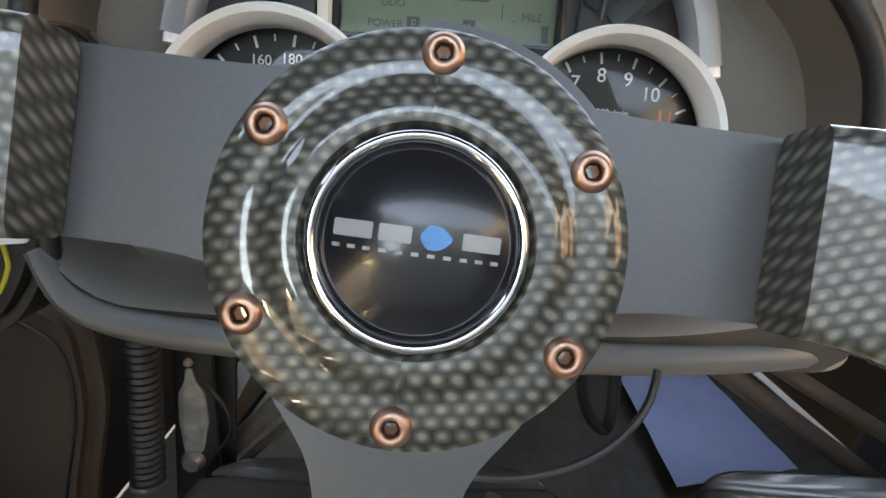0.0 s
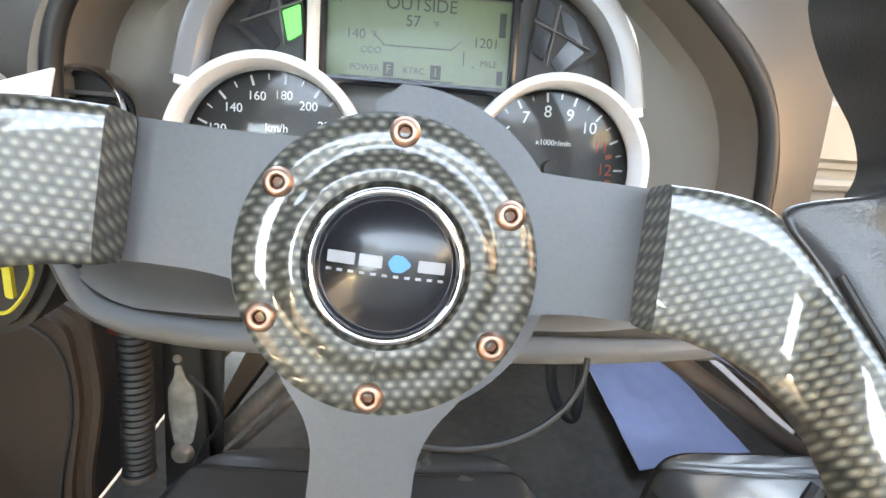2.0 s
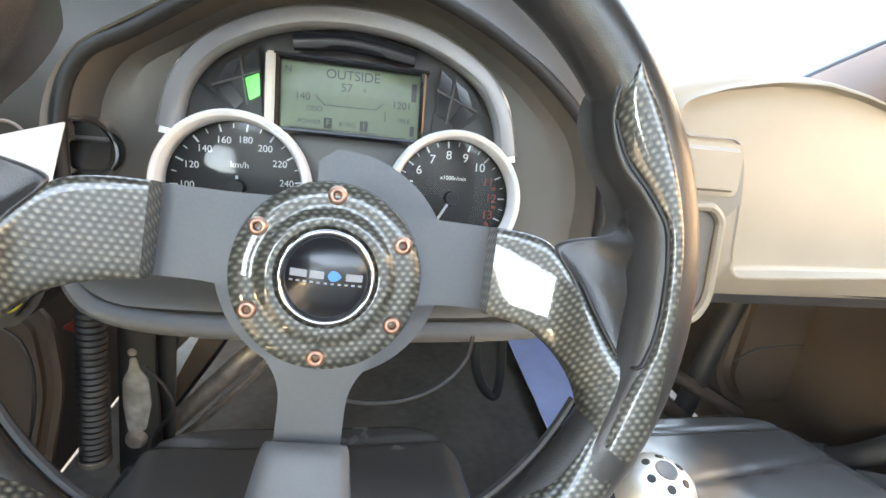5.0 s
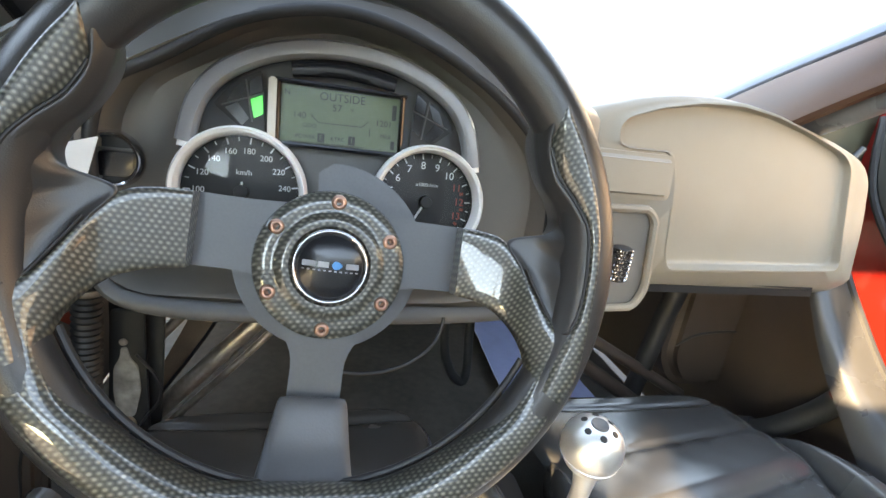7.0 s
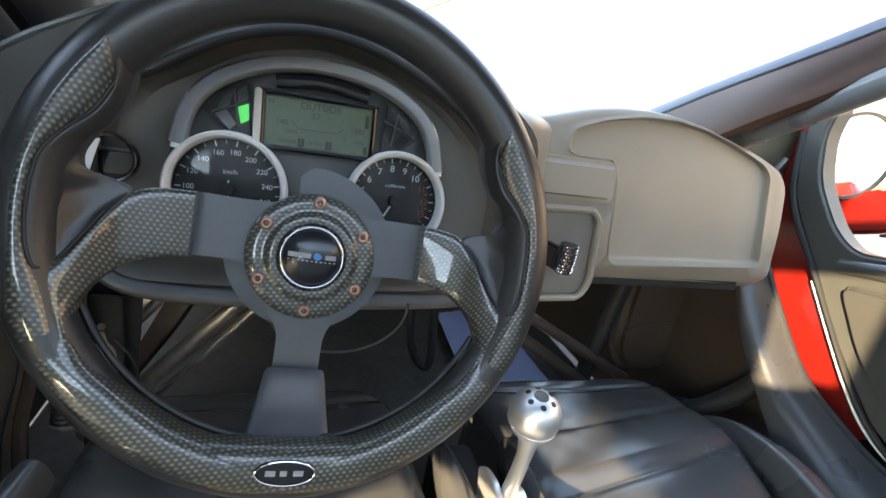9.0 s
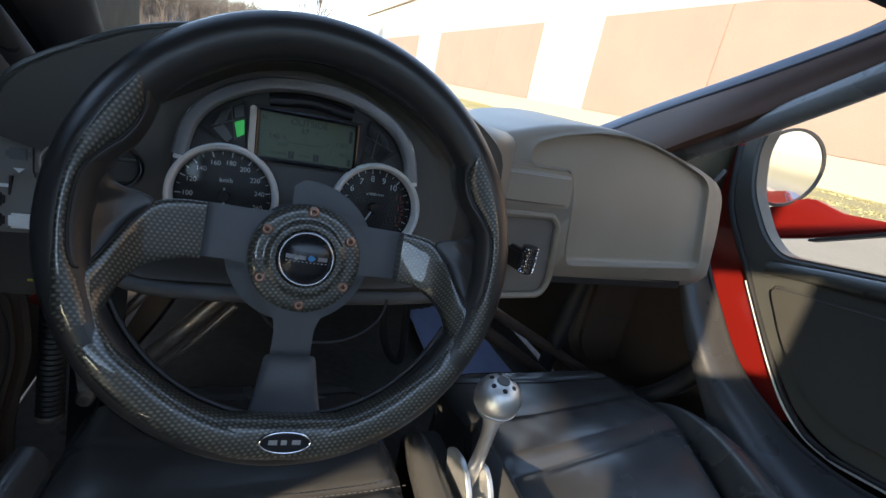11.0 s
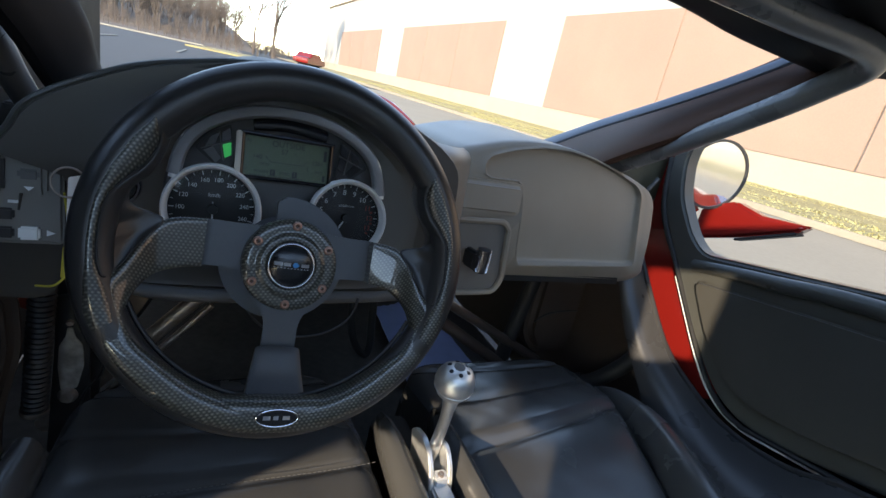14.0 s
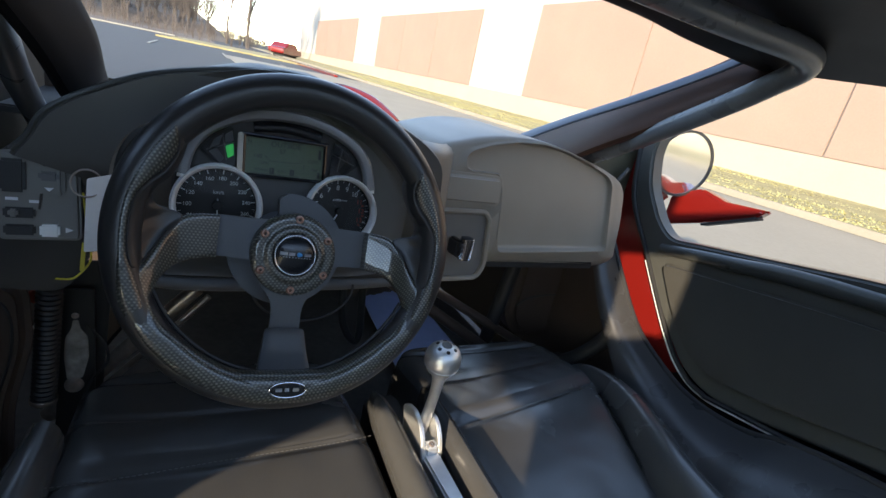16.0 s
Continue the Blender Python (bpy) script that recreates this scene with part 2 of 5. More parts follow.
def box(c, size, bev=0.0, m=None, segs=2):
    bm = bmesh.new()
    bmesh.ops.create_cube(bm, size=1)
    bmesh.ops.scale(bm, vec=size, verts=bm.verts)
    soften(bm, bev, segs)
    if m is not None:
        bmesh.ops.transform(bm, matrix=m, verts=bm.verts)
    bmesh.ops.translate(bm, vec=c, verts=bm.verts)
    return bm


def axes3(axis, a, b, h):
    return {"x": (h, a, b), "y": (a, h, b), "z": (a, b, h)}[axis]


def plate(pts, axis, h0, h1, bev=0.0, segs=2, shear=0.0, at=0.0):
    """A polygon drawn across one axis and made thick along it; shear leans it with the second coordinate."""
    bm = bmesh.new()
    lo = [bm.verts.new(axes3(axis, a, b, h0 + shear * (b - at))) for a, b in pts]
    hi = [bm.verts.new(axes3(axis, a, b, h1 + shear * (b - at))) for a, b in pts]
    bm.faces.new(lo)
    bm.faces.new(hi[::-1])
    for i in range(len(pts)):
        j = (i + 1) % len(pts)
        bm.faces.new((lo[i], hi[i], hi[j], lo[j]))
    bmesh.ops.recalc_face_normals(bm, faces=bm.faces)
    return soften(bm, bev, segs)


def rounded(pts, r, n=4):
    """Rounds the corners of a polygon; r is a length or one length for each corner."""
    out = []
    for i, p in enumerate(pts):
        p, a, b = Vector(p), Vector(pts[i - 1]), Vector(pts[(i + 1) % len(pts)])
        ri = r[i] if isinstance(r, (list, tuple)) else r
        da, db = (a - p), (b - p)
        k = min(ri, da.length * 0.45, db.length * 0.45)
        pa, pb = p + da.normalized() * k, p + db.normalized() * k
        for s in range(n + 1):
            u = s / n
            q = pa * (1 - u) ** 2 + p * 2 * u * (1 - u) + pb * u * u
            out.append((q.x, q.y))
    return out


def smooth_path(pts, per=6, closed=False):
    """Catmull-Rom points through pts (tuples of any length)."""
    P = np.array(pts, float)
    n = len(P)
    out = []
    for i in range(n if closed else n - 1):
        p0, p1, p2, p3 = (P[(i + k - 1) % n] if closed else P[min(max(i + k - 1, 0), n - 1)] for k in range(4))
        for s in range(per):
            u = s / per
            out.append(0.5 * ((2 * p1) + (p2 - p0) * u + (2 * p0 - 5 * p1 + 4 * p2 - p3) * u * u + (3 * p1 - p0 - 3 * p2 + p3) * u ** 3))
    if not closed:
        out.append(P[-1])
    return out


def sweep(pts, side=None, segs=14, per=6, closed=False, power=2.0):
    """A tube through rows (x, y, z, half width, half depth). side: the direction in which the width is laid; power over 2 squares the section."""
    rows = smooth_path(pts, per, closed)
    bm = bmesh.new()
    n = len(rows)
    rings = []
    ref = None
    for i, r in enumerate(rows):
        p = Vector(r[:3])
        q0 = Vector(rows[(i - 1) % n][:3]) if (closed or i > 0) else p
        q1 = Vector(rows[(i + 1) % n][:3]) if (closed or i < n - 1) else p
        t = (q1 - q0).normalized()
        if side is not None:
            front = Vector(side)
            u = t.cross(front).normalized()
        else:
            if ref is None:
                ref = t.orthogonal().normalized()
            u = (ref - t * ref.dot(t)).normalized()
            ref = u
        v = u.cross(t).normalized()
        ring = []
        for k in range(segs):
            a = 2 * math.pi * k / segs
            c, s = math.cos(a), math.sin(a)
            e = 2.0 / power
            cx, sx = math.copysign(abs(c) ** e, c), math.copysign(abs(s) ** e, s)
            ring.append(bm.verts.new(p + u * r[3] * cx + v * r[4] * sx))
        rings.append(ring)
    for i in range(n if closed else n - 1):
        a, b = rings[i], rings[(i + 1) % n]
        for k in range(segs):
            bm.faces.new((a[k], a[(k + 1) % segs], b[(k + 1) % segs], b[k]))
    if not closed:
        bm.faces.new(rings[0][::-1])
        bm.faces.new(rings[-1])
    return bm


def tube(pts, r, segs=12, per=6):
    return sweep([(*p, r, r) for p in pts], None, segs, per)


def lathe(profile, segs=48, m=None):
    """Turns (radius, height) rows round z."""
    bm = bmesh.new()
    rings = []
    for r, h in profile:
        if r < 1e-6:
            rings.append([bm.verts.new((0, 0, h))])
        else:
            rings.append([bm.verts.new((r * math.cos(2 * math.pi * k / segs), r * math.sin(2 * math.pi * k / segs), h)) for k in range(segs)])
    for a, b in zip(rings, rings[1:]):
        for k in range(segs):
            j = (k + 1) % segs
            if len(a) == 1 and len(b) == 1:
                continue
            if len(a) == 1:
                bm.faces.new((a[0], b[k], b[j]))
            elif len(b) == 1:
                bm.faces.new((a[k], a[j], b[0]))
            else:
                bm.faces.new((a[k], a[j], b[j], b[k]))
    if m is not None:
        bmesh.ops.transform(bm, matrix=m, verts=bm.verts)
    return bm


def grid(f, nu, nv, thick=0.0):
    """A sheet of points f(u, v), u and v from 0 to 1, with a thickness below it."""
    bm = bmesh.new()
    V = [[bm.verts.new(f(i / nu, j / nv)) for j in range(nv + 1)] for i in range(nu + 1)]
    for i in range(nu):
        for j in range(nv):
            bm.faces.new((V[i][j], V[i + 1][j], V[i + 1][j + 1], V[i][j + 1]))
    if thick:
        W = [[bm.verts.new(Vector(V[i][j].co) - Vector((0, 0, thick))) for j in range(nv + 1)] for i in range(nu + 1)]
        for i in range(nu):
            for j in range(nv):
                bm.faces.new((W[i][j], W[i][j + 1], W[i + 1][j + 1], W[i + 1][j]))
        for i in range(nu):
            bm.faces.new((V[i][0], W[i][0], W[i + 1][0], V[i + 1][0]))
            bm.faces.new((V[i][nv], V[i + 1][nv], W[i + 1][nv], W[i][nv]))
        for j in range(nv):
            bm.faces.new((V[0][j], V[0][j + 1], W[0][j + 1], W[0][j]))
            bm.faces.new((V[nu][j], W[nu][j], W[nu][j + 1], V[nu][j + 1]))
    return bm


def writing(name, text, size, m, mat, parent, depth=0.0002, align="CENTER", stretch=1.0):
    """Raised letters in the built-in font, as one mesh part."""
    cu = bpy.data.curves.new(name, "FONT")
    cu.body, cu.size, cu.extrude, cu.align_x, cu.align_y = text, size, depth, align, "CENTER"
    tmp = bpy.data.objects.new(name, cu)
    scene.collection.objects.link(tmp)
    me = bpy.data.meshes.new_from_object(tmp.evaluated_get(bpy.context.evaluated_depsgraph_get()))
    bpy.data.objects.remove(tmp)
    bpy.data.curves.remove(cu)
    me.transform(m @ Matrix.Diagonal((stretch, 1, 1, 1)))
    me.materials.clear()
    me.materials.append(mat)
    me.name = name
    ob = new(name, me)
    ob.parent = parent
    return ob


def bar(u, v, w, su, sv, sw, bev=0.0, turn=0.0):
    """A small block in a flat local frame, turned in its plane."""
    return box((u, v, w), (su, sv, sw), bev, Matrix.Rotation(turn, 4, "Z"))

# ---- setting: ground, paving, building, woods ----
def far_sheet(x0, x1, y0, y1, z, nx=8, ny=8, rough=0.0):
    return grid(lambda u, v: (x0 + (x1 - x0) * u, y0 + (y1 - y0) * v, z + rough * noise.noise((u * 31, v * 37, z))), nx, ny, 0.05)


solo("ground", far_sheet(-600, 600, -600, 900, 0.0), ASPHALT, "grey asphalt of a wide parking lot", "ground", kind="structure")
solo("pavement", far_sheet(1.2, 8.0, -60, 26, 0.012, 4, 30), CONCRETE, "pale sunlit concrete walk beside the lot", "pavement", kind="structure")
solo("kerb", box((8.0, 15, 0.06), (0.16, 150, 0.12), 0.02), CONCRETE, "worn concrete kerb along the walk", "kerb", kind="structure")
solo("painted_kerb", box((6.2, 37, 0.06), (0.2, 24, 0.12), 0.02), RED_PAINT, "red painted stretch of kerb", "kerb", kind="structure")
solo("lawn", far_sheet(8.0, 14.8, -60, 90, 0.11, 20, 120, 0.05), GRASS_SOIL, "dry yellow-green lawn strip", "lawn", kind="structure")
rng = random.Random(3)


def grass_blades():
    vs, fs = [], []
    for _ in range(30000):
        x, y = rng.uniform(8.1, 14.7), 2 + 38 * rng.random() ** 1.3
        h, a, w = rng.uniform(0.006, 0.022), rng.uniform(0, 6.28), rng.uniform(0.01, 0.03)
        dx, dy = math.cos(a) * w, math.sin(a) * w
        k = len(vs)
        vs += [(x - dx, y - dy, 0.10), (x + dx, y + dy, 0.10), (x + rng.uniform(-.05, .05), y + rng.uniform(-.05, .05), 0.11 + h)]
        fs.append((k, k + 1, k + 2))
    me = bpy.data.meshes.new("grass")
    me.from_pydata(vs, [], fs)
    me.materials.append(GRASS)
    return me


tagged(new("grass", grass_blades()), "dry winter grass tufts on the lawn strip", "grass", kind="stuff")

WALL_X = 14.8
building = thing("warehouse", "long white building with tan wall panels and a cream base", "building")
part("wall", box((WALL_X + 6, 20, 4.5), (12, 131, 9.0), 0.03), WALL_WHITE, building)
part("roof", box((WALL_X + 6, 20, 9.12), (12.4, 131.4, 0.25), 0.03), CONCRETE, building, "flat grey roof edge")
part("plinth", box((WALL_X - 0.06, 20, 0.52), (0.14, 131.1, 0.96), 0.02), WALL_BASE, building, "cream painted base band")
panel_bm = plate(rounded([(0, 0), (6.24, 0), (6.24, 4.3), (0, 4.3)], 0.02), "x", -0.06, 0.0, 0.015)
panel_me = finish(panel_bm, "wall_panel", WALL_TAN)
for base, count, width in ((-57.2, 4, 6.27), (-14.8, 5, 7.2), (27.0, 3, 6.27), (53.2, 3, 6.6)):
    for k in range(count):
        o = new("wall_panel", panel_me)
        o.parent = building
        o.location = (WALL_X - 0.002, base + k * width, 1.01)
        o.scale = (1, width / 6.27, 1)


# far woods, bare in winter
def tree_mesh(seed, height, spread, forks=5):
    r = random.Random(seed)
    vs, fs = [], []

    def limb(p, q, r0, r1, n=5):
        t = (q - p).normalized()
        u = t.orthogonal().normalized()
        v = t.cross(u)
        k = len(vs)
        for c, rad in ((p, r0), (q, r1)):
            vs.extend(c + (u * math.cos(2 * math.pi * i / n) + v * math.sin(2 * math.pi * i / n)) * rad for i in range(n))
        fs.extend((k + i, k + (i + 1) % n, k + n + (i + 1) % n, k + n + i) for i in range(n))

    def grow(p, way, length, rad, depth):
        q = p + way * length
        limb(p, q, rad, rad * 0.7, 4 if depth < 3 else 6)
        if depth == 0:
            return
        for _ in range(r.choice((2, 3, 3, 4))):
            w = (way + Vector((r.gauss(0, spread), r.gauss(0, spread), r.uniform(-0.05, 0.35)))).normalized()
            grow(p + way * length * r.uniform(0.55, 1.0), w, length * r.uniform(0.6, 0.82), rad * 0.6, depth - 1)

    grow(Vector((0, 0, -0.2)), Vector((0, 0, 1)), height * 0.24, height * (0.011 if forks > 4 else 0.0075), forks)
    me = bpy.data.meshes.new("branches")
    me.from_pydata(vs, [], fs)
    me.materials.append(BARK)
    return me


tree_meshes = [tree_mesh(s, 15, 0.36, 6) for s in range(3)]
far_meshes = [tree_mesh(s + 20, 13, 0.45, 4) for s in range(5)]
for i, (x, y, k) in enumerate(((5.4, 66, 1.15), (6.5, 79, 0.8), (3.4, 70, 0.95))):
    tree = thing("bare_tree", "tall bare leafless tree at the edge of the lot", "tree", pose(x, y, 0, 0, 0, 70 * i) @ Matrix.Scale(k, 4), group="trees by the lot")
    o = new("branching_trunk", tree_meshes[i])
    o.parent = tree


def woods():
    """Many bare crowns, far off, in one mesh."""
    r = random.Random(8)
    vs, fs = [], []
    kinds = [(np.array([v.co[:] for v in me.vertices]), [tuple(p.vertices) for p in me.polygons]) for me in far_meshes]
    for i in range(2500):
        brush = i >= 1400
        y = 48 + 40 * r.random() ** 1.6 if brush else 78 + 60 * r.random() ** 1.5
        x = r.uniform(-95, 3 - (y - 78) * 0.12) if i < 2300 else r.uniform(2, 10.5)
        y = y if i < 2300 else r.uniform(86, 92)
        z0 = 9 * (max(0.0, y - 76) / 120) ** 0.8 if i < 2300 else 0.0
        k, a = (r.uniform(0.10, 0.26) if brush else r.uniform(0.45, 0.8)) * (1.0 + 0.5 * min(1.0, max(0.0, -x / 45))) , r.uniform(0, 6.28)
        pts, faces = kinds[r.randrange(5)]
        c, sn = math.cos(a) * k, math.sin(a) * k
        base = len(vs)
        vs.extend((x + c * p[0] - sn * p[1], y + sn * p[0] + c * p[1], z0 + k * p[2]) for p in pts)
        fs.extend(tuple(i + base for i in f) for f in faces)
    me = bpy.data.meshes.new("woods")
    me.from_pydata(vs, [], fs)
    me.materials.append(BARK)
    return me


tagged(new("woods", woods()), "bare brown winter woods on a rise behind the lot", "woods", kind="stuff")
HILL = material("leaf_litter_slope", (0.145, 0.115, 0.090), 0.95, scale=1.5, bump=0.6, vary=0.35, large=0.15)
solo("bank", grid(lambda u, v: (-260 + 264 * u - 10 * v, 76 + 120 * v, 0.02 + 9 * v ** 0.8 + 1.5 * v * noise.noise((u * 17, v * 5, 2))), 60, 16), HILL,
     "leaf-strewn slope under the woods", "hillside", kind="structure")
solo("verge", grid(lambda u, v: (-2.2 + 8.6 * u + 1.5 * v, 35.6 + (7.5 + 8.5 * u) * v, 0.10 + 0.03 * noise.noise((u * 14, v * 12, 1))), 30, 16, 0.1), GRASS_SOIL,
     "dry grass island at the far edge of the lot", "verge", kind="structure")
solo("lot_kerb", box((-41, 46.4, 0.06), (79, 0.18, 0.12), 0.02), LINE_PAINT, "worn concrete kerb at the far edge of the lot", "kerb", kind="structure")
solo("woodland_floor", far_sheet(-260, 1.5, 46.6, 77.5, 0.06, 30, 10, 0.05), HILL, "leaf-strewn ground at the foot of the woods", "ground", kind="structure")
far_car = thing("parked_car", "small red car parked far across the lot", "car", pose(8.3, 56, 0, 0, 0, 55))
part("body", plate(rounded([(-2.1, 0.35), (2.1, 0.35), (2.1, 0.85), (1.3, 0.95), (0.7, 1.42), (-1.0, 1.42), (-1.6, 0.95), (-2.1, 0.9)], 0.15), "y", -0.85, 0.85, 0.08), RED_PAINT, far_car)
for dx in (-1.3, 1.3):
    part("wheel", box((dx, 0, 0.33), (0.62, 1.74, 0.62), 0.25, None, 4), BLACK, far_car)
for k in range(6):
    solo("parking_line", box((-7 + 2.7 * k, 24, 0.032), (0.1, 5.0, 0.014)), LINE_PAINT, "faded white parking bay line", "marking", group="bay lines", kind="structure")

# ---- car shell ----
MID = 0.17


def mirrored(pts):
    return [(2 * MID - p[0], *p[1:]) for p in pts]


solo("tub_floor", grid(lambda u, v: (-0.42 + 1.18 * u, -1.0 + 2.1 * v, 0.055 + 0.004 * noise.noise((u * 9, v * 15, 0))), 20, 30, 0.03), FLOOR_DUST, "dusty grey floor plate of the car tub", "floor", kind="structure")
solo("firewall", plate([(-0.42, 0.06), (0.80, 0.06), (0.80, 0.64), (-0.42, 0.64)], "y", 1.05, 1.09, 0.01), BROWN_FABRIC, "dark brown lined front bulkhead", "bulkhead", kind="structure")
# Hidden panel added to stop light falling on the footwell floor.
solo("scuttle", plate([(-0.42, 0.70), (0.80, 0.70), (0.80, 1.05), (-0.42, 1.05)], "z", 0.585, 0.60, 0.003), BLACK, "hidden black panel added ahead of the dashboard to keep light off the floor", "scuttle", kind="structure")
# Rear wall out of view, made pale to bounce light onto the wheel.
solo("rear_bounce_wall", plate(rounded([(-0.478, 0.05), (0.83, 0.05), (0.83, 1.10), (-0.215, 1.10), (-0.215, 0.775), (-0.42, 0.775), (-0.42, 1.20), (-0.478, 1.20)], 0.008), "y", -1.06, -1.0, 0.01), BOUNCE_GREY, "unseen pale rear wall added to bounce light, with a small side window", "bulkhead", kind="structure")
solo("left_tub_side", plate(rounded([(-1.0, 0.05), (0.9, 0.05), (0.9, 0.45), (0.2, 0.45), (0.02, 0.30), (-1.0, 0.30)], 0.06), "x", -0.46, -0.42, 0.012), BLACK, "low black side of the car tub", "tub side", kind="structure")
solo("right_tub_side", plate(rounded([(-1.0, 0.05), (1.05, 0.05), (1.05, 0.46), (0.40, 0.47), (0.30, 0.47), (0.24, 0.42), (0.17, 0.335), (0.08, 0.27), (-1.0, 0.26)], 0.02), "x", 0.78, 0.80, 0.008), BROWN_FABRIC, "brown lined side of the car tub", "tub side", kind="structure")

# Plate added out of view to stop the sun above the rear opening.
solo("rear_sun_stop", plate(rounded([(-0.418, 0.985), (-0.217, 0.985), (-0.217, 1.20), (-0.418, 1.20)], 0.008), "y", -1.055, -1.005, 0.006), BOUNCE_GREY, "unseen pale plate added to cut the sun above the rear side window", "header", kind="structure")
# Rear side panels out of view, added to block sun and close the cabin.
QUARTER = [(-0.54, 0.06), (-0.50, 0.40), (-0.58, 0.95), (-1.06, 0.95), (-1.06, 0.06)]
SUN_BLOCK_LEFT = [(-1.003, 0.06), (-1.003, 1.20), (-1.06, 1.20), (-1.06, 0.06)]
for name, x, outline in (("left_rear_sun_block", -0.50, SUN_BLOCK_LEFT), ("right_rear_quarter", 0.86, QUARTER)):
    solo(name, plate(rounded(outline, 0.008), "x", x - 0.02, x + 0.02, 0.01), BLACK, "unseen black rear side panel added to close out light", "quarter panel", kind="structure")

roof = thing("roof", "black roof shell with a tubular header", "car roof")
part("shell", grid(lambda u, v: (MID + (u - 0.5) * (0.98 + 0.42 * v), 0.035 - 0.04 * (2 * u - 1) ** 2 - 0.48 * v, 0.945 + 0.035 * math.sin(math.pi * u) * (0.4 + v) - 0.035 * abs(2 * u - 1) ** 3), 24, 30, -0.02), BLACK, roof)
HOOP = [(0.640, 0.46, 0.615), (0.633, 0.319, 0.700), (0.614, 0.176, 0.768), (0.612, 0.03, 0.848), (0.622, -0.030, 0.890), (0.612, -0.070, 0.914), (0.565, -0.080, 0.924), (0.45, -0.068, 0.927), (0.30, -0.062, 0.930), (MID, -0.06, 0.932)]
part("hoop", tube(HOOP, 0.0165, 16, 8), TUBE_PAINT, roof, "grey painted roll tube")
part("hoop", tube(mirrored(HOOP), 0.0165, 16, 8), TUBE_PAINT, roof, "grey painted roll tube")

PILLAR = [(0.552, 0.568, 0.602, 0.068, 0.012), (0.585, 0.450, 0.676, 0.067, 0.012), (0.599, 0.331, 0.738, 0.063, 0.012), (0.609, 0.187, 0.810, 0.047, 0.012), (0.638, 0.075, 0.880, 0.036, 0.012), (0.672, 0.010, 0.922, 0.050, 0.012)]
pillar = thing("windscreen_pillar", "brown-grey trimmed windscreen pillar", "car pillar")
part("trim", sweep(PILLAR, (-0.55, -0.55, 0.62), 16, 8, power=3.0), TRIM_BROWN, pillar)
part("edge_strip", sweep([(x - 0.60 * (w + e), y - 0.50 * (w + e), z + 0.61 * (w + e), 0.005 + e, 0.004) for (x, y, z, w, t), e in zip(PILLAR, (0.010, 0.007, 0.005, 0.004, 0.002, 0.001))], (-0.55, -0.55, 0.62), 12, 8, power=3.0), TRIM_EDGE, pillar, "flat blue-grey edge strip")
corner = part("corner_trim", plate(rounded([(0.66, 0.58), (0.66, 0.70), (0.686, 0.712), (0.843, 0.757), (0.843, 0.58)], 0.006), "y", 0.360, 0.368, 0.002), TRIM_OLIVE, pillar, "dark olive trim below the roll tube")
part("check_strut", tube([(0.778, 0.345, 0.652), (0.796, 0.340, 0.682), (0.806, 0.338, 0.700)], 0.0050, 10, 4), SILL_GREY, corner, "grey metal stay")
pillar_l = thing("windscreen_pillar", "dark windscreen pillar beside the wheel", "car pillar")
PILLAR_L = [(-0.195, 0.30, 0.66, 0.036, 0.012), (-0.205, 0.22, 0.715, 0.042, 0.012), (-0.224, 0.15, 0.785, 0.044, 0.012), (-0.284, 0.02, 0.915, 0.05, 0.012)]
part("trim", sweep(PILLAR_L, (0.5, -0.7, 0.5), 16, 8, power=3.0), PILLAR_BLACK, pillar_l)
part("seam_strip", sweep([(-0.200, 0.250, 0.690, 0.0050, 0.004), (-0.214, 0.195, 0.726, 0.0055, 0.004), (-0.241, 0.125, 0.792, 0.0060, 0.004), (-0.300, 0.0, 0.915, 0.0060, 0.004)], (0.5, -0.7, 0.5), 10, 6), SILL_GREY, pillar_l, "grey seam strip")
part("header", sweep([(0.68, 0.0, 0.925, 0.022, 0.012), (0.51, 0.015, 0.936, 0.024, 0.012), (0.34, 0.0, 0.942, 0.024, 0.012), (0.0, 0.0, 0.942, 0.024, 0.012), (-0.32, 0.0, 0.925, 0.022, 0.012)], (0, -0.5, -0.8), 14, 6, power=3.0), BLACK, roof, "black windscreen header")

# right door with its window opening
door = thing("right_door", "grey moulded car door with an open window", "car door")
DOOR = [(0.335, 0.81), (0.347, 0.739), (0.320, 0.638), (0.270, 0.575), (0.226, 0.522), (0.172, 0.452), (0.123, 0.398), (0.062, 0.343), (0.005, 0.322), (-0.055, 0.324), (-0.107, 0.337), (-0.35, 0.40), (-0.95, 0.48),
        (-0.95, 0.70), (-0.50, 0.685), (-0.171, 0.649), (0.011, 0.615), (0.190, 0.582), (0.232, 0.608), (0.287, 0.676), (0.308, 0.751), (0.300, 0.80)]
part("panel", plate(rounded(DOOR, 0.03), "x", 0.832, 0.872, 0.008, 3), DOOR_TRIM, door)
part("ledge", sweep([(0.832, 0.20, 0.555, 0.012, 0.012), (0.828, 0.05, 0.585, 0.014, 0.014), (0.826, -0.186, 0.622, 0.014, 0.016), (0.826, -0.9, 0.67, 0.014, 0.016)], None, 12), DOOR_TRIM, door)
part("lower_pad", plate(rounded([(0.19, 0.530), (-0.05, 0.568), (-0.20, 0.59), (-0.9, 0.645), (-0.9, 0.515), (-0.35, 0.436), (-0.10, 0.372), (0.0, 0.358), (0.060, 0.378), (0.125, 0.440)], 0.03), "x", 0.822, 0.834, 0.006, 3), DOOR_PAD, door, "dark brown lower door panel")
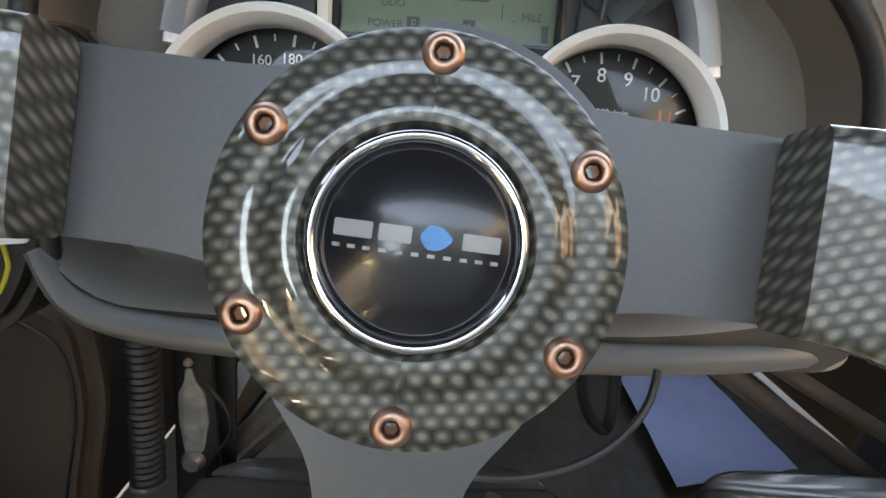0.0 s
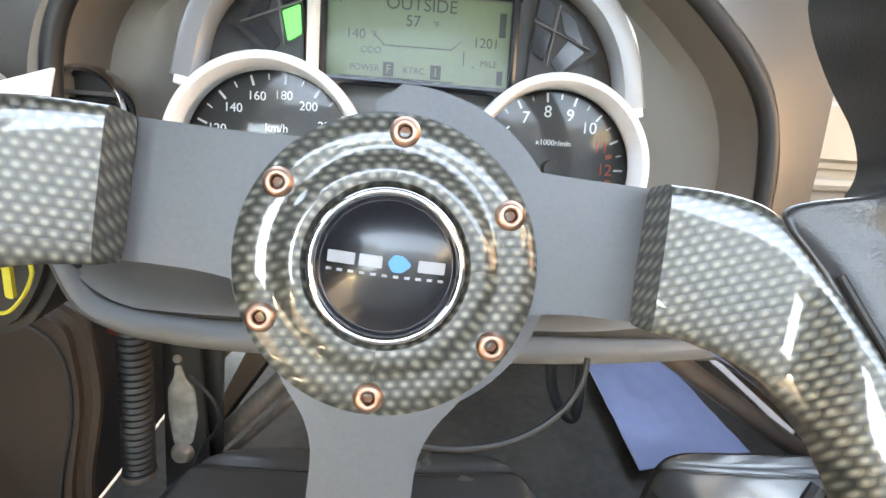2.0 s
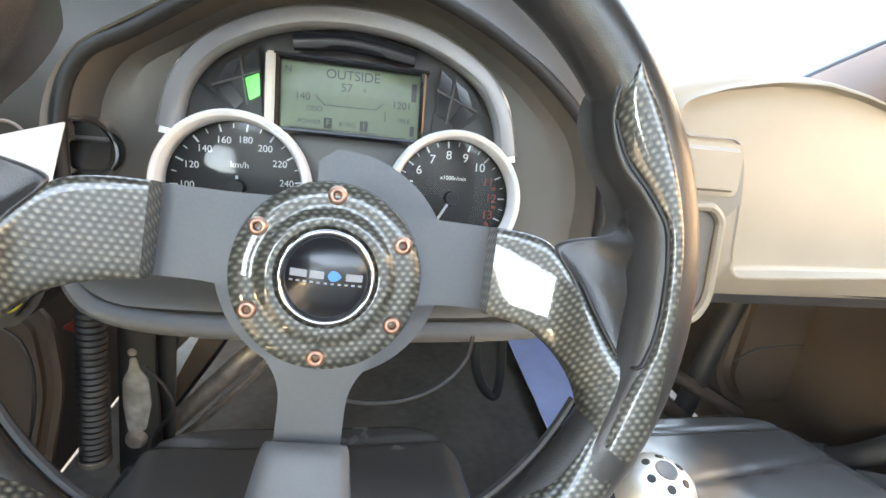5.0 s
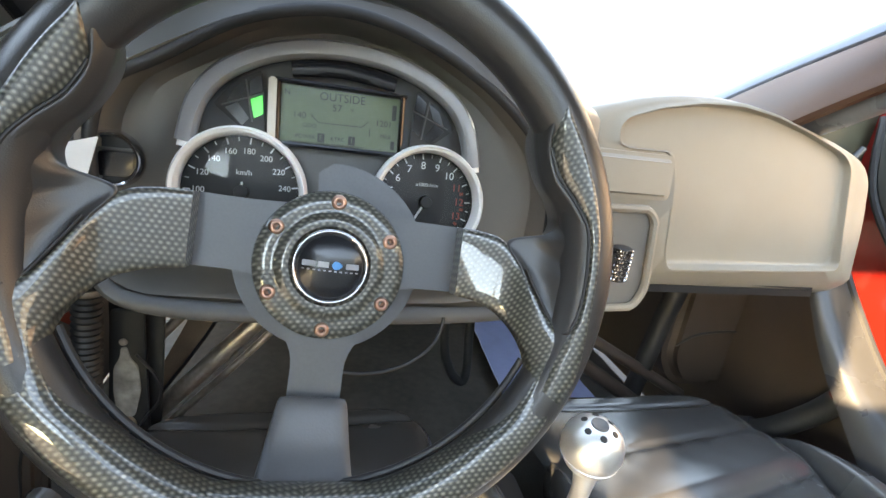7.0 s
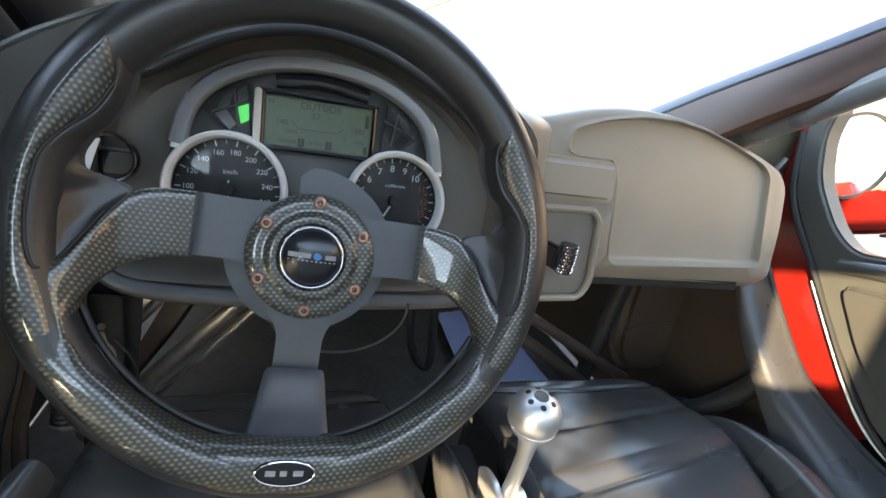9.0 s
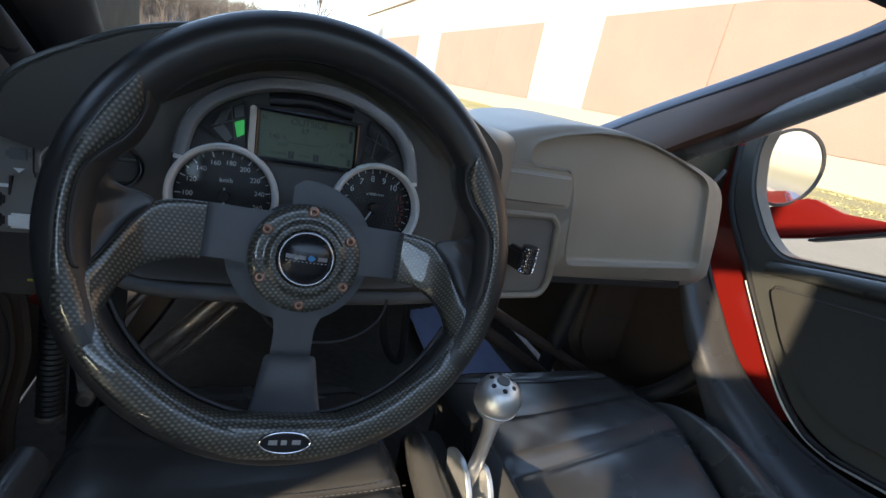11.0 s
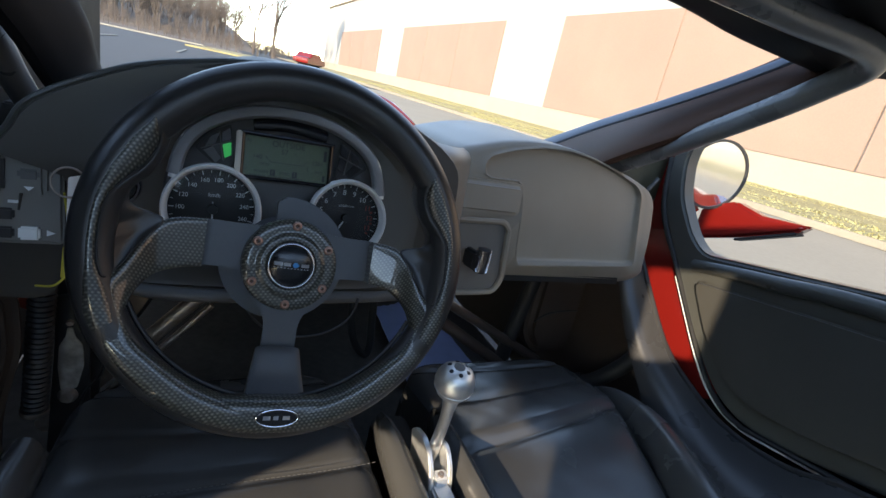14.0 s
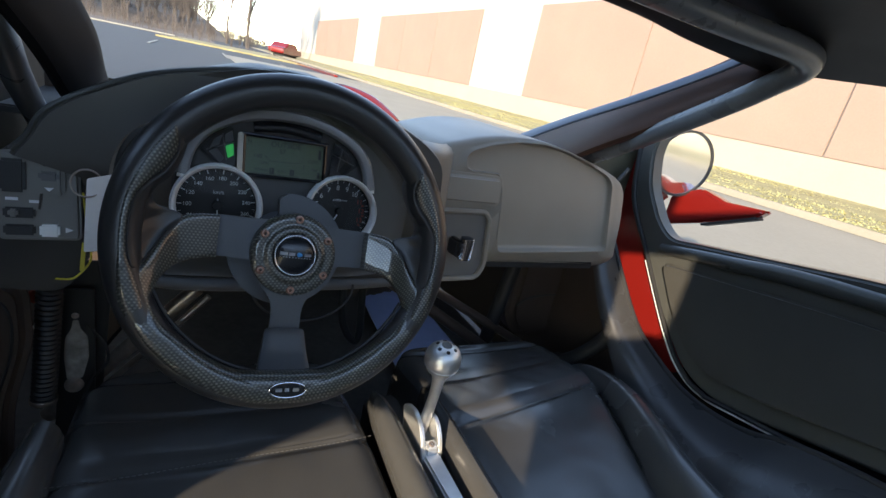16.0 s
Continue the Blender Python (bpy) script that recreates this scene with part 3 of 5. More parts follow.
part("seal", sweep([(0.832, 0.345, 0.75, 0.006, 0.006), (0.832, 0.318, 0.636, 0.006, 0.006), (0.832, 0.224, 0.519, 0.005, 0.005), (0.832, 0.122, 0.396, 0.005, 0.005), (0.832, 0.061, 0.340, 0.005, 0.005), (0.832, 0.0, 0.319, 0.005, 0.005), (0.832, -0.107, 0.334, 0.005, 0.005), (0.832, -0.9, 0.47, 0.005, 0.005)], None, 8), BLACK, door, "black rubber door seal")
# Daylight showing through the door gap, drawn as a thin pale strip.
part("edge_strip", sweep([(0.836, 0.232, 0.514, 0.002, 0.003), (0.836, 0.130, 0.390, 0.0028, 0.003), (0.836, 0.068, 0.333, 0.0028, 0.003), (0.836, 0.0, 0.311, 0.0028, 0.003), (0.836, -0.107, 0.326, 0.0026, 0.003), (0.836, -0.5, 0.395, 0.002, 0.003)], None, 8), SATIN, door, "pale strip standing in for daylight through the door gap")
# Side panel added to block the sun and cut its patches on the seats.
left_sun_screen = thing("left_sun_screen", "dark side panel added to block the sun and shape its seat patches", "car door")
SUN_SCREEN = [(1.75, 0.30), (1.75, 1.15), (0.10, 1.15), (0.05, 0.87), (-0.17, 0.880), (-0.30, 1.05), (-0.36, 1.20), (-1.0, 1.20), (-1.0, 0.645), (-0.93, 0.632), (-0.85, 0.640), (-0.81, 0.632), (-0.717, 0.590), (-0.598, 0.546), (-0.555, 0.519), (-0.51, 0.494), (-0.46, 0.466), (-0.42, 0.444), (-0.36, 0.405), (-0.30, 0.31)]
part("panel", plate(rounded(SUN_SCREEN, 0.015), "x", -0.50, -0.46, 0.006, 3), PILLAR_BLACK, left_sun_screen)
body = thing("body_side", "glossy red body side round the door opening", "car body")
JAMB = [(0.37, 0.80), (0.42, 0.64), (0.40, 0.46), (0.28, 0.36), (0.17, 0.31), (0.075, 0.31), (0.06, 0.34), (0.08, 0.385), (0.15, 0.46), (0.24, 0.55), (0.30, 0.63), (0.335, 0.72), (0.34, 0.79)]
part("jamb", plate(rounded(JAMB, 0.02), "x", 0.845, 0.862, 0.004), RED_PAINT, body)
SILL_OUT = smooth_path([(0.765, 0.290, 0.555), (0.785, 0.235, 0.465), (0.798, 0.165, 0.380), (0.803, 0.083, 0.335), (0.803, 0.0, 0.312), (0.803, -0.11, 0.322), (0.803, -0.28, 0.380), (0.803, -0.95, 0.47)], 8)
SILL_IN = smooth_path([(0.715, 0.270, 0.500), (0.722, 0.220, 0.410), (0.728, 0.150, 0.325), (0.724, 0.085, 0.268), (0.700, 0.0, 0.236), (0.650, -0.12, 0.226), (0.590, -0.35, 0.230), (0.570, -0.95, 0.240)], 8)


def sill(u, v):
    i = min(int(u * 56), 55)
    f = u * 56 - i
    a, b = (e[i] * (1 - f) + e[i + 1] * f for e in (SILL_OUT, SILL_IN))
    p = a * (1 - v) + b * v
    k = math.sin(math.pi * min(1, v * 1.0)) * (0.018 + 0.02 * u)
    return (p[0] - k * 0.75, p[1] + 0.0, p[2] + k * 0.65)


part("sill_cover", grid(sill, 70, 12, 0.012), SILL_GREY, body, "dark grey moulded sill", 60)
part("jamb_foot", plate(rounded([(0.10, 0.290), (0.125, 0.340), (0.07, 0.366), (0.0, 0.345), (-0.10, 0.360), (-0.95, 0.50), (-0.95, 0.42), (-0.1, 0.28), (0.02, 0.265)], 0.01), "x", 0.8635, 0.8705, 0.003), GLOSS_BLACK, body, "glossy black foot of the door opening")
part("sill_seal", sweep([(*p, 0.006, 0.006) for p in SILL_OUT[::3]], None, 8, 2), BLACK, body, "black rubber sill seal")
part("bonnet", grid(lambda u, v: (-0.15 + 0.66 * u, 0.95 + 0.75 * v, 0.63 + 0.02 * math.sin(math.pi * u) - 0.10 * v * v - 0.02 * (2 * u - 1) ** 4), 16, 12, 0.02), RED_PAINT, body, "red bonnet")

part("bonnet_bulge", sweep([(0.16, 0.86, 0.672, 0.06, 0.030), (0.25, 0.86, 0.672, 0.07, 0.030), (0.33, 0.86, 0.668, 0.06, 0.026), (0.385, 0.86, 0.660, 0.04, 0.018), (0.43, 0.86, 0.650, 0.02, 0.008)], (0, 1, 0), 20, 6), RED_PAINT, body, "rounded red bonnet bulge")
mirror = thing("wing_mirror", "round door mirror on a red stalk", "mirror", pose(1.15, 0.465, 0.722, 0, 0, 0))
mm = Matrix.Rotation(radians(90), 4, "X") @ Matrix.Rotation(radians(0), 4, "Z")
turnm = Matrix.Rotation(radians(-14), 4, "Z") @ mm
part("housing", lathe([(0, -0.05), (0.05, -0.045), (0.085, -0.02), (0.095, 0.0), (0.095, 0.006), (0.088, 0.006), (0.088, 0.002)], 40, turnm), BLACK, mirror, "black mirror housing")
part("glass", lathe([(0, 0.003), (0.0885, 0.003)], 40, turnm), MIRROR, mirror, "mirror glass")
part("stalk", sweep([(-0.06, 0.06, -0.17, 0.03, 0.03), (-0.03, 0.05, -0.13, 0.028, 0.028), (0.0, 0.03, -0.09, 0.024, 0.024)], None, 10), RED_PAINT, mirror, "red mirror stalk")
winglet = part("winglet", plate([(0.50, 0.53), (0.50, 0.625), (0.41, 0.668), (0.33, 0.652), (0.215, 0.662), (0.235, 0.640), (0.38, 0.575)], "x", 1.19, 1.23, 0.008), RED_PAINT, body, "pointed red winglet")
part("underside", plate([(0.375, 0.568), (0.232, 0.634), (0.240, 0.6395), (0.378, 0.5735)], "x", 1.192, 1.228, 0.002), BLACK, winglet, "dark winglet underside")

# ---- dashboard ----
dash = thing("dashboard", "grey-brown moulded plastic dashboard with a deep instrument recess", "dashboard")


def dash_top(u, v):
    x = -0.27 + 0.97 * u
    hump = 0.775 - 0.55 * max(0, abs(x - 0.0) - 0.03) ** 1.25 * 1.05
    hump2 = 0.742 - 1.4 * (x - 0.44) ** 2
    z = max(min(hump, 0.775), min(hump2, 0.745), 0.69 if 0.1 < x < 0.6 else 0.0)
    yf = 0.135 if x < 0.14 else 0.135 + min(1, (x - 0.14) / 0.12) * 0.115
    y = yf + (0.78 - yf) * v
    if x < -0.225:
        z -= 2.2 * (-0.225 - x)
        x = -0.225 - 0.35 * (-0.225 - x)
    return (x, y, z - 0.004 - 0.05 * v ** 1.5 * (1 + 0.4 * math.sin(u * 3)) + 0.006 * math.sin(math.pi * min(1, v * 4)))


part("top", grid(lambda u, v: dash_top(u * 0.55, v), 46, 20, 0.015), DARK_AND_SHADED, dash, "driver side dash top, colour darkened for shade")
part("passenger_top", grid(lambda u, v: tuple(Vector(dash_top(0.552 + u * 0.345, v)) + Vector((0, 0.015, -0.072))), 30, 20, 0.012), DASH, dash)
OUTER = [(0.20, 0.508), (0.215, 0.525), (0.222, 0.60), (0.222, 0.69), (0.19, 0.716), (0.13, 0.742), (0.06, 0.766), (0.0, 0.772), (-0.066, 0.764), (-0.12, 0.751), (-0.150, 0.741), (-0.184, 0.723),
         (-0.212, 0.707), (-0.233, 0.690), (-0.242, 0.668), (-0.256, 0.652), (-0.262, 0.641), (-0.203, 0.640), (-0.190, 0.60), (-0.186, 0.555), (-0.168, 0.530), (-0.14, 0.512), (0.0, 0.508), (0.10, 0.508)]
INNER = [(0.188, 0.56), (0.192, 0.62), (0.178, 0.662), (0.13, 0.705), (0.065, 0.738), (0.0, 0.750), (-0.065, 0.736), (-0.122, 0.702), (-0.150, 0.685), (-0.165, 0.655), (-0.166, 0.56), (-0.160, 0.545), (-0.140, 0.531), (0.0, 0.527), (0.110, 0.530), (0.160, 0.54)]


def ray_loop(pts, c, n):
    """Where n rays from c cut a closed outline."""
    out = []
    for k in range(n):
        a = 2 * math.pi * k / n
        d = Vector((math.cos(a), math.sin(a)))
        best = 0
        for i in range(len(pts)):
            p, q = Vector(pts[i]) - Vector(c), Vector(pts[(i + 1) % len(pts)]) - Vector(c)
            e = q - p
            den = d.x * e.y - d.y * e.x
            if abs(den) < 1e-9:
                continue
            t = (p.x * e.y - p.y * e.x) / den
            s = (p.x * d.y - p.y * d.x) / den
            if t > 0 and -1e-6 <= s <= 1 + 1e-6:
                best = max(best, t)
        out.append((c[0] + d.x * best, c[1] + d.y * best))
    return out


def binnacle():
    """The dash face round the instrument recess: outer edge, rounded lip, and walls that run back."""
    bm = bmesh.new()
    c, n = (0.005, 0.62), 120
    outer, inner = ray_loop(rounded(OUTER, 0.02), c, n), ray_loop(rounded(INNER, 0.02), c, n)
    rows = []

    def ring(f):
        rows.append([bm.verts.new(f(*o, *i)) for o, i in zip(outer, inner)])

    def lean(z):
        return 0.118 + 0.10 * (z - 0.62)
    ring(lambda ox, oz, ix, iz: (ox, lean(oz) + 0.07, oz))
    ring(lambda ox, oz, ix, iz: (ox, lean(oz) + 0.012, oz))
    for k in (0.06, 0.5):
        ring(lambda ox, oz, ix, iz: (ox + (ix - ox) * k, lean(oz) + 0.004 * (1 - k), oz + (iz - oz) * k))
    ring(lambda ox, oz, ix, iz: (ix + (ox - ix) * 0.10, lean(iz) - 0.004, iz + (oz - iz) * 0.10))
    ring(lambda ox, oz, ix, iz: (ix, lean(iz) + 0.001, iz))
    ring(lambda ox, oz, ix, iz: (c[0] + (ix - c[0]) * 0.985, lean(iz) + 0.012, c[1] + (iz - c[1]) * 0.985))
    ring(lambda ox, oz, ix, iz: (c[0] + (ix - c[0]) * 0.955, lean(iz) + 0.030, c[1] + (iz - c[1]) * 0.955))
    ring(lambda ox, oz, ix, iz: (c[0] + (ix - c[0]) * 0.90, lean(iz) + 0.036, c[1] + (iz - c[1]) * 0.90))
    face = bmesh.new()
    for a, b in zip(rows[:5], rows[1:5]):
        a, b = ([face.verts.new(v.co) for v in r] for r in (a, b))
        for k in range(n):
            face.faces.new((a[k], a[(k + 1) % n], b[(k + 1) % n], b[k]))
    bmesh.ops.remove_doubles(face, verts=face.verts, dist=0.00005)
    for a, b in zip(rows[4:], rows[5:]):
        for k in range(n):
            bm.faces.new((a[k], a[(k + 1) % n], b[(k + 1) % n], b[k]))
    bm.faces.new(rows[-1])
    bmesh.ops.delete(bm, geom=[v for v in bm.verts if not v.link_faces], context="VERTS")
    return bm, face


def cheek(u, v):
    """The curved shoulder that carries the dash from the instrument recess back to the passenger side."""
    top = 0.714 - 0.012 * u
    roll = max(0.0, v - 0.9) / 0.1
    return (0.196 + 0.090 * u, 0.112 + 0.104 * (1 - math.cos(u * math.pi / 2)) * 0.9 + 0.10 * (0.5 - 0.62 + 0.21 * v) + 0.02 + 0.03 * roll ** 2, 0.505 + (top - 0.505) * (v - 0.03 * roll ** 2))


part("cheek", grid(cheek, 24, 24, -0.008), DASH, dash, "", 80)
recess_bm, face_bm = binnacle()
part("instrument_recess", recess_bm, RECESS_SHADED, dash, "recess moulding, dash colour darkened for shade")
part("instrument_surround", face_bm, FACE_SHADED, dash, "dash face round the recess, colour darkened for shade")
part("surround_lip", sweep([(x, 0.118 + 0.10 * (z - 0.62) + 0.010, z, 0.0035, 0.0035) for x, z in rounded(OUTER, 0.02)[12:]  if z > 0.65 and x < 0.05][::2], None, 8, 2), DOOR_TRIM, dash, "rounded lip of the dash face")
edge_pts = [(-0.166, 0.545), (-0.1665, 0.60), (-0.1655, 0.650), (-0.152, 0.682), (-0.122, 0.701), (-0.065, 0.735), (0.0, 0.749), (0.065, 0.737), (0.13, 0.704), (0.177, 0.660), (0.190, 0.615), (0.188, 0.56), (0.175, 0.53)]
part("recess_edge", sweep([(x, 0.118 + 0.10 * (z - 0.62), z, 0.0048, 0.0045) for x, z in edge_pts], (0, -1, 0), 12, 6), BLACK, dash, "black rubber edge of the recess")
part("lower_lip", sweep([(-0.170, 0.112, 0.552, 0.006, 0.008), (-0.152, 0.108, 0.527, 0.007, 0.009), (-0.10, 0.106, 0.517, 0.008, 0.010), (0.0, 0.106, 0.515, 0.008, 0.010), (0.11, 0.108, 0.516, 0.008, 0.010), (0.20, 0.125, 0.516, 0.008, 0.010), (0.262, 0.19, 0.495, 0.008, 0.010)], (0, -1, 0), 12), GREY_PLASTIC, dash, "grey lower lip")

# passenger side: shell, raised cover, side step and the latch bay
PASS_SHELL = [(0.262, 0.47), (0.372, 0.470), (0.396, 0.490), (0.66, 0.490), (0.706, 0.497), (0.715, 0.60), (0.711, 0.660), (0.692, 0.683), (0.646, 0.700), (0.595, 0.713), (0.548, 0.724), (0.500, 0.733), (0.450, 0.737), (0.391, 0.734), (0.345, 0.726), (0.311, 0.716), (0.266, 0.703)]
RECESS_EDGE = [(0.405, 0.531), (0.675, 0.540), (0.664, 0.675), (0.648, 0.690), (0.588, 0.7095), (0.533, 0.723), (0.483, 0.7290), (0.426, 0.7265), (0.370, 0.7155), (0.327, 0.7005), (0.318, 0.688), (0.321, 0.671), (0.332, 0.667), (0.391, 0.6685), (0.400, 0.640), (0.402, 0.600), (0.401, 0.560)]


def passenger_face():
    """The passenger side: a rounded outer shell, a raised lip and a shallow sunk panel with a crease across it."""
    bm = bmesh.new()
    c, n = (0.470, 0.676), 200
    outer, inner = ray_loop(rounded(PASS_SHELL, 0.02), c, n), ray_loop(rounded(RECESS_EDGE, 0.009), c, n)
    rows = []

    def ring(share, inset, back):
        row = []
        for (ox, oz), (ix, iz) in zip(outer, inner):
            x, z = ox + (ix - ox) * share, oz + (iz - oz) * share
            way = Vector((c[0] - ix, c[1] - iz))
            k = 1 - (1 - min(1.0, inset / way.length))
            x, z = x + way.x * k, z + way.y * k
            sunk = 0.045 * max(0.0, 0.606 - z) if share == 1 and inset > 0.001 else 0.9 * max(0.0, 0.524 - z) if share < 1 else 0.0
            row.append(bm.verts.new((x, 0.212 + 0.20 * (z - 0.536) + back + sunk, z)))
        rows.append(row)
    for share, inset, back in ((0, 0, 0.24), (0, 0, 0.06), (0, 0, 0.016), (0.03, 0, 0.008), (0.10, 0, 0.0035), (0.22, 0, 0.001), (0.6, 0, 0.0), (1, -0.0050, -0.0004), (1, -0.0030, -0.0022), (1, -0.0008, -0.0022), (1, 0.0008, 0.0006),
                               (1, 0.0022, 0.0052), (1, 0.0042, 0.0072), (1, 0.0090, 0.0076), (1, 0.03, 0.0076), (1, 0.06, 0.0076)):
        ring(share, inset, back)
    for a, b in zip(rows, rows[1:]):
        for k in range(n):
            bm.faces.new((a[k], a[(k + 1) % n], b[(k + 1) % n], b[k]))
    bm.faces.new(rows[-1])
    bmesh.ops.remove_doubles(bm, verts=bm.verts, dist=0.00005)
    return bm


part("passenger_face", passenger_face(), DASH, dash, "sunk passenger panel inside a raised lip", 50)


def rim_line(pts, w, y0, shear, at):
    return sweep([(x, y0 + shear * (z - at), z, w, w) for x, z in pts], None, 8, 3, closed=True)


part("side_step", plate(rounded([(0.272, 0.612), (0.392, 0.612), (0.394, 0.664), (0.272, 0.664)], 0.010), "y", 0.200, 0.23, 0.008, 3, 0.20, 0.536), DASH, dash)
BAY = [(0.268, 0.478), (0.366, 0.482), (0.378, 0.505), (0.374, 0.59), (0.362, 0.602), (0.268, 0.600)]
part("latch_bay", plate(rounded(BAY, 0.012), "y", 0.212, 0.225, 0.004, 3, 0.1, 0.536), RECESS_SHADED, dash, "recessed bay of the latch, dash colour darkened for shade")
part("bay_edge", rim_line(rounded(BAY, 0.012), 0.005, 0.208, 0.1, 0.536), DASH, dash)
part("under_panel", plate([(-0.27, 0.525), (0.26, 0.515), (0.66, 0.502), (0.66, 0.518), (-0.27, 0.545)], "y", 0.22, 0.34, 0.004), BLACK, dash, "black panel under the dash")
part("under_shelf", grid(lambda u, v: (0.25 + 0.41 * u, 0.222 + 0.16 * v, 0.505 - 0.02 * v), 6, 6, 0.01), BLACK, dash, "black underside")

latch = thing("latch_knob", "knurled chrome thumbwheel on a black lever", "knob", pose(0.318, 0.182, 0.545, 0, 0, 12))
bm = bmesh.new()
n, rowsn = 20, 9
for k in range(n):
    for j in range(rowsn):
        a = 2 * math.pi * (k + 0.5 * (j % 2)) / n
        z = -0.0185 + 0.037 * (j + 0.5) / rowsn
        r = 0.0103 + 0.0007 * math.cos(z / 0.0185 * 1.2)
        p = [Vector(((r) * math.cos(a + da), (r) * math.sin(a + da), z + dz)) for da, dz in ((-.15, 0), (0, -.0022), (.15, 0), (0, .0022))]
        t = bm.verts.new(((r + 0.0019) * math.cos(a), (r + 0.0019) * math.sin(a), z))
        q = [bm.verts.new(x) for x in p]
        for i in range(4):
            bm.faces.new((q[i], q[(i + 1) % 4], t))
part("knurl", bm, CHROME, latch, "knurled chrome", 10)
part("core", lathe([(0, -0.0195), (0.0095, -0.0195), (0.0108, -0.0188), (0.0112, 0), (0.0108, 0.0188), (0.0095, 0.0195), (0, 0.0195)], 30), DARK_AND_SHADED, latch)
part("lever", box((-0.013, 0.012, 0.0), (0.014, 0.03, 0.030), 0.004), BLACK, latch, "black lever")

# round air vent
vent = thing("air_vent", "round black dashboard vent with a chrome ring", "air vent", pose(-0.1560, 0.130, 0.6260, 84, 0, 0) @ Matrix.Scale(1.16, 4))
part("ring", lathe([(0.0135, 0.0), (0.0150, 0.007), (0.0165, 0.008), (0.0178, 0.006), (0.0182, 0.0)], 40), CHROME, vent)
part("barrel", lathe([(0, 0.001), (0.0150, 0.001), (0.0150, 0.006)], 32), BLACK, vent)
part("shutter", plate(rounded([(-0.0135, -0.005), (-0.009, -0.0105), (0.009, -0.0105), (0.0135, -0.005), (0.0138, 0.0045), (-0.0138, 0.0045)], 0.003), "z", 0.0015, 0.0050, 0.0010), GLOSS_BLACK, vent, "tilted gloss black shutter")
part("vane", bar(0, 0.0065, 0.004, 0.026, 0.0016, 0.004, 0.0006), GREY_PLASTIC, vent)

# switch panel on the left end
SW = pose(-0.236, 0.138, 0.603, 78, 0, 2)
switches = thing("switch_panel", "grey switch panel with rocker switches", "switch panel", SW)
part("face", plate(rounded([(-0.036, -0.047), (0.034, -0.047), (0.032, 0.047), (-0.036, 0.045)], 0.006), "z", -0.012, 0.0, 0.003, 3), SWITCH_GREY, switches)
rock = part("mirror_switch", bar(0.008, 0.022, 0.004, 0.026, 0.038, 0.012, 0.004), SWITCH_GREY, switches, "tall grey rocker switch")
part("rocker_nub", bar(0.008, 0.022, 0.0115, 0.017, 0.010, 0.006, 0.0025), GREY_PLASTIC, rock)
part("arrow_mark", plate([(0.004, 0.035), (0.012, 0.035), (0.008, 0.039)], "z", 0.0100, 0.0104), WHITE_INK, rock)
part("arrow_mark", plate([(0.004, 0.010), (0.012, 0.010), (0.008, 0.006)], "z", 0.0100, 0.0104), WHITE_INK, rock)
part("blank_switch", bar(-0.023, 0.020, 0.002, 0.022, 0.034, 0.008, 0.003), BLACK, switches, "black blank switch")
part("symbol_bar", bar(-0.024, -0.004, 0.0005, 0.010, 0.003, 0.0012), WHITE_INK, switches)
part("symbol_bar", bar(-0.006, -0.006, 0.0005, 0.008, 0.003, 0.0012), WHITE_INK, switches)
part("slide_switch", bar(-0.018, -0.018, 0.001, 0.026, 0.011, 0.006, 0.002), BLACK, switches, "black slide switch")
part("toggle", bar(-0.022, -0.018, 0.006, 0.008, 0.008, 0.008, 0.002), SWITCH_GREY, switches)
part("slide_switch", bar(-0.018, -0.036, 0.001, 0.026, 0.011, 0.006, 0.002), BLACK, switches, "black slide switch")
part("grey_button", bar(0.007, -0.036, 0.002, 0.017, 0.013, 0.008, 0.002), SATIN, switches, "light grey button")
part("arrow_mark", plate([(0.020, -0.0385), (0.020, -0.0325), (0.027, -0.0355)], "z", 0.0003, 0.0009), WHITE_INK, switches)
solo("left_dash_end", plate(rounded([(-0.196, 0.53), (-0.186, 0.650), (-0.268, 0.652), (-0.300, 0.60), (-0.33, 0.50), (-0.22, 0.49)], 0.02), "y", 0.150, 0.19, 0.006, 2, 0.15, 0.6), DARK_AND_SHADED, "dashboard end behind the switches, colour darkened for shade", "dashboard end")

key = thing("ignition_key", "yellow key on a steel ring with a white tag", "key")
part("ring", sweep([(-0.193 + 0.0135 * math.cos(a), 0.112 + 0.004 * math.sin(a), 0.628 + 0.0135 * math.sin(a), 0.0011, 0.0011) for a in [2 * math.pi * k / 14 for k in range(14)]], None, 8, 2, closed=True), STEEL, key, "steel split ring")
part("tag", plate(rounded([(-0.197, 0.553), (-0.172, 0.556), (-0.167, 0.612), (-0.156, 0.645), (-0.192, 0.634)], 0.002), "y", 0.108, 0.1090, 0.0), WHITE_TAG, key, "white paper tag")
part("blade", plate(rounded([(-0.2015, 0.530), (-0.1975, 0.529), (-0.1950, 0.562), (-0.1985, 0.563)], 0.0015), "y", 0.110, 0.1125, 0.0), YELLOW, key, "yellow key blade")
part("cord", tube([(-0.196, 0.111, 0.618), (-0.194, 0.114, 0.58), (-0.192, 0.118, 0.547), (-0.194, 0.118, 0.536), (-0.201, 0.118, 0.525), (-0.210, 0.118, 0.517), (-0.225, 0.122, 0.515)], 0.0011, 6), YELLOW, key, "thin yellow cord")

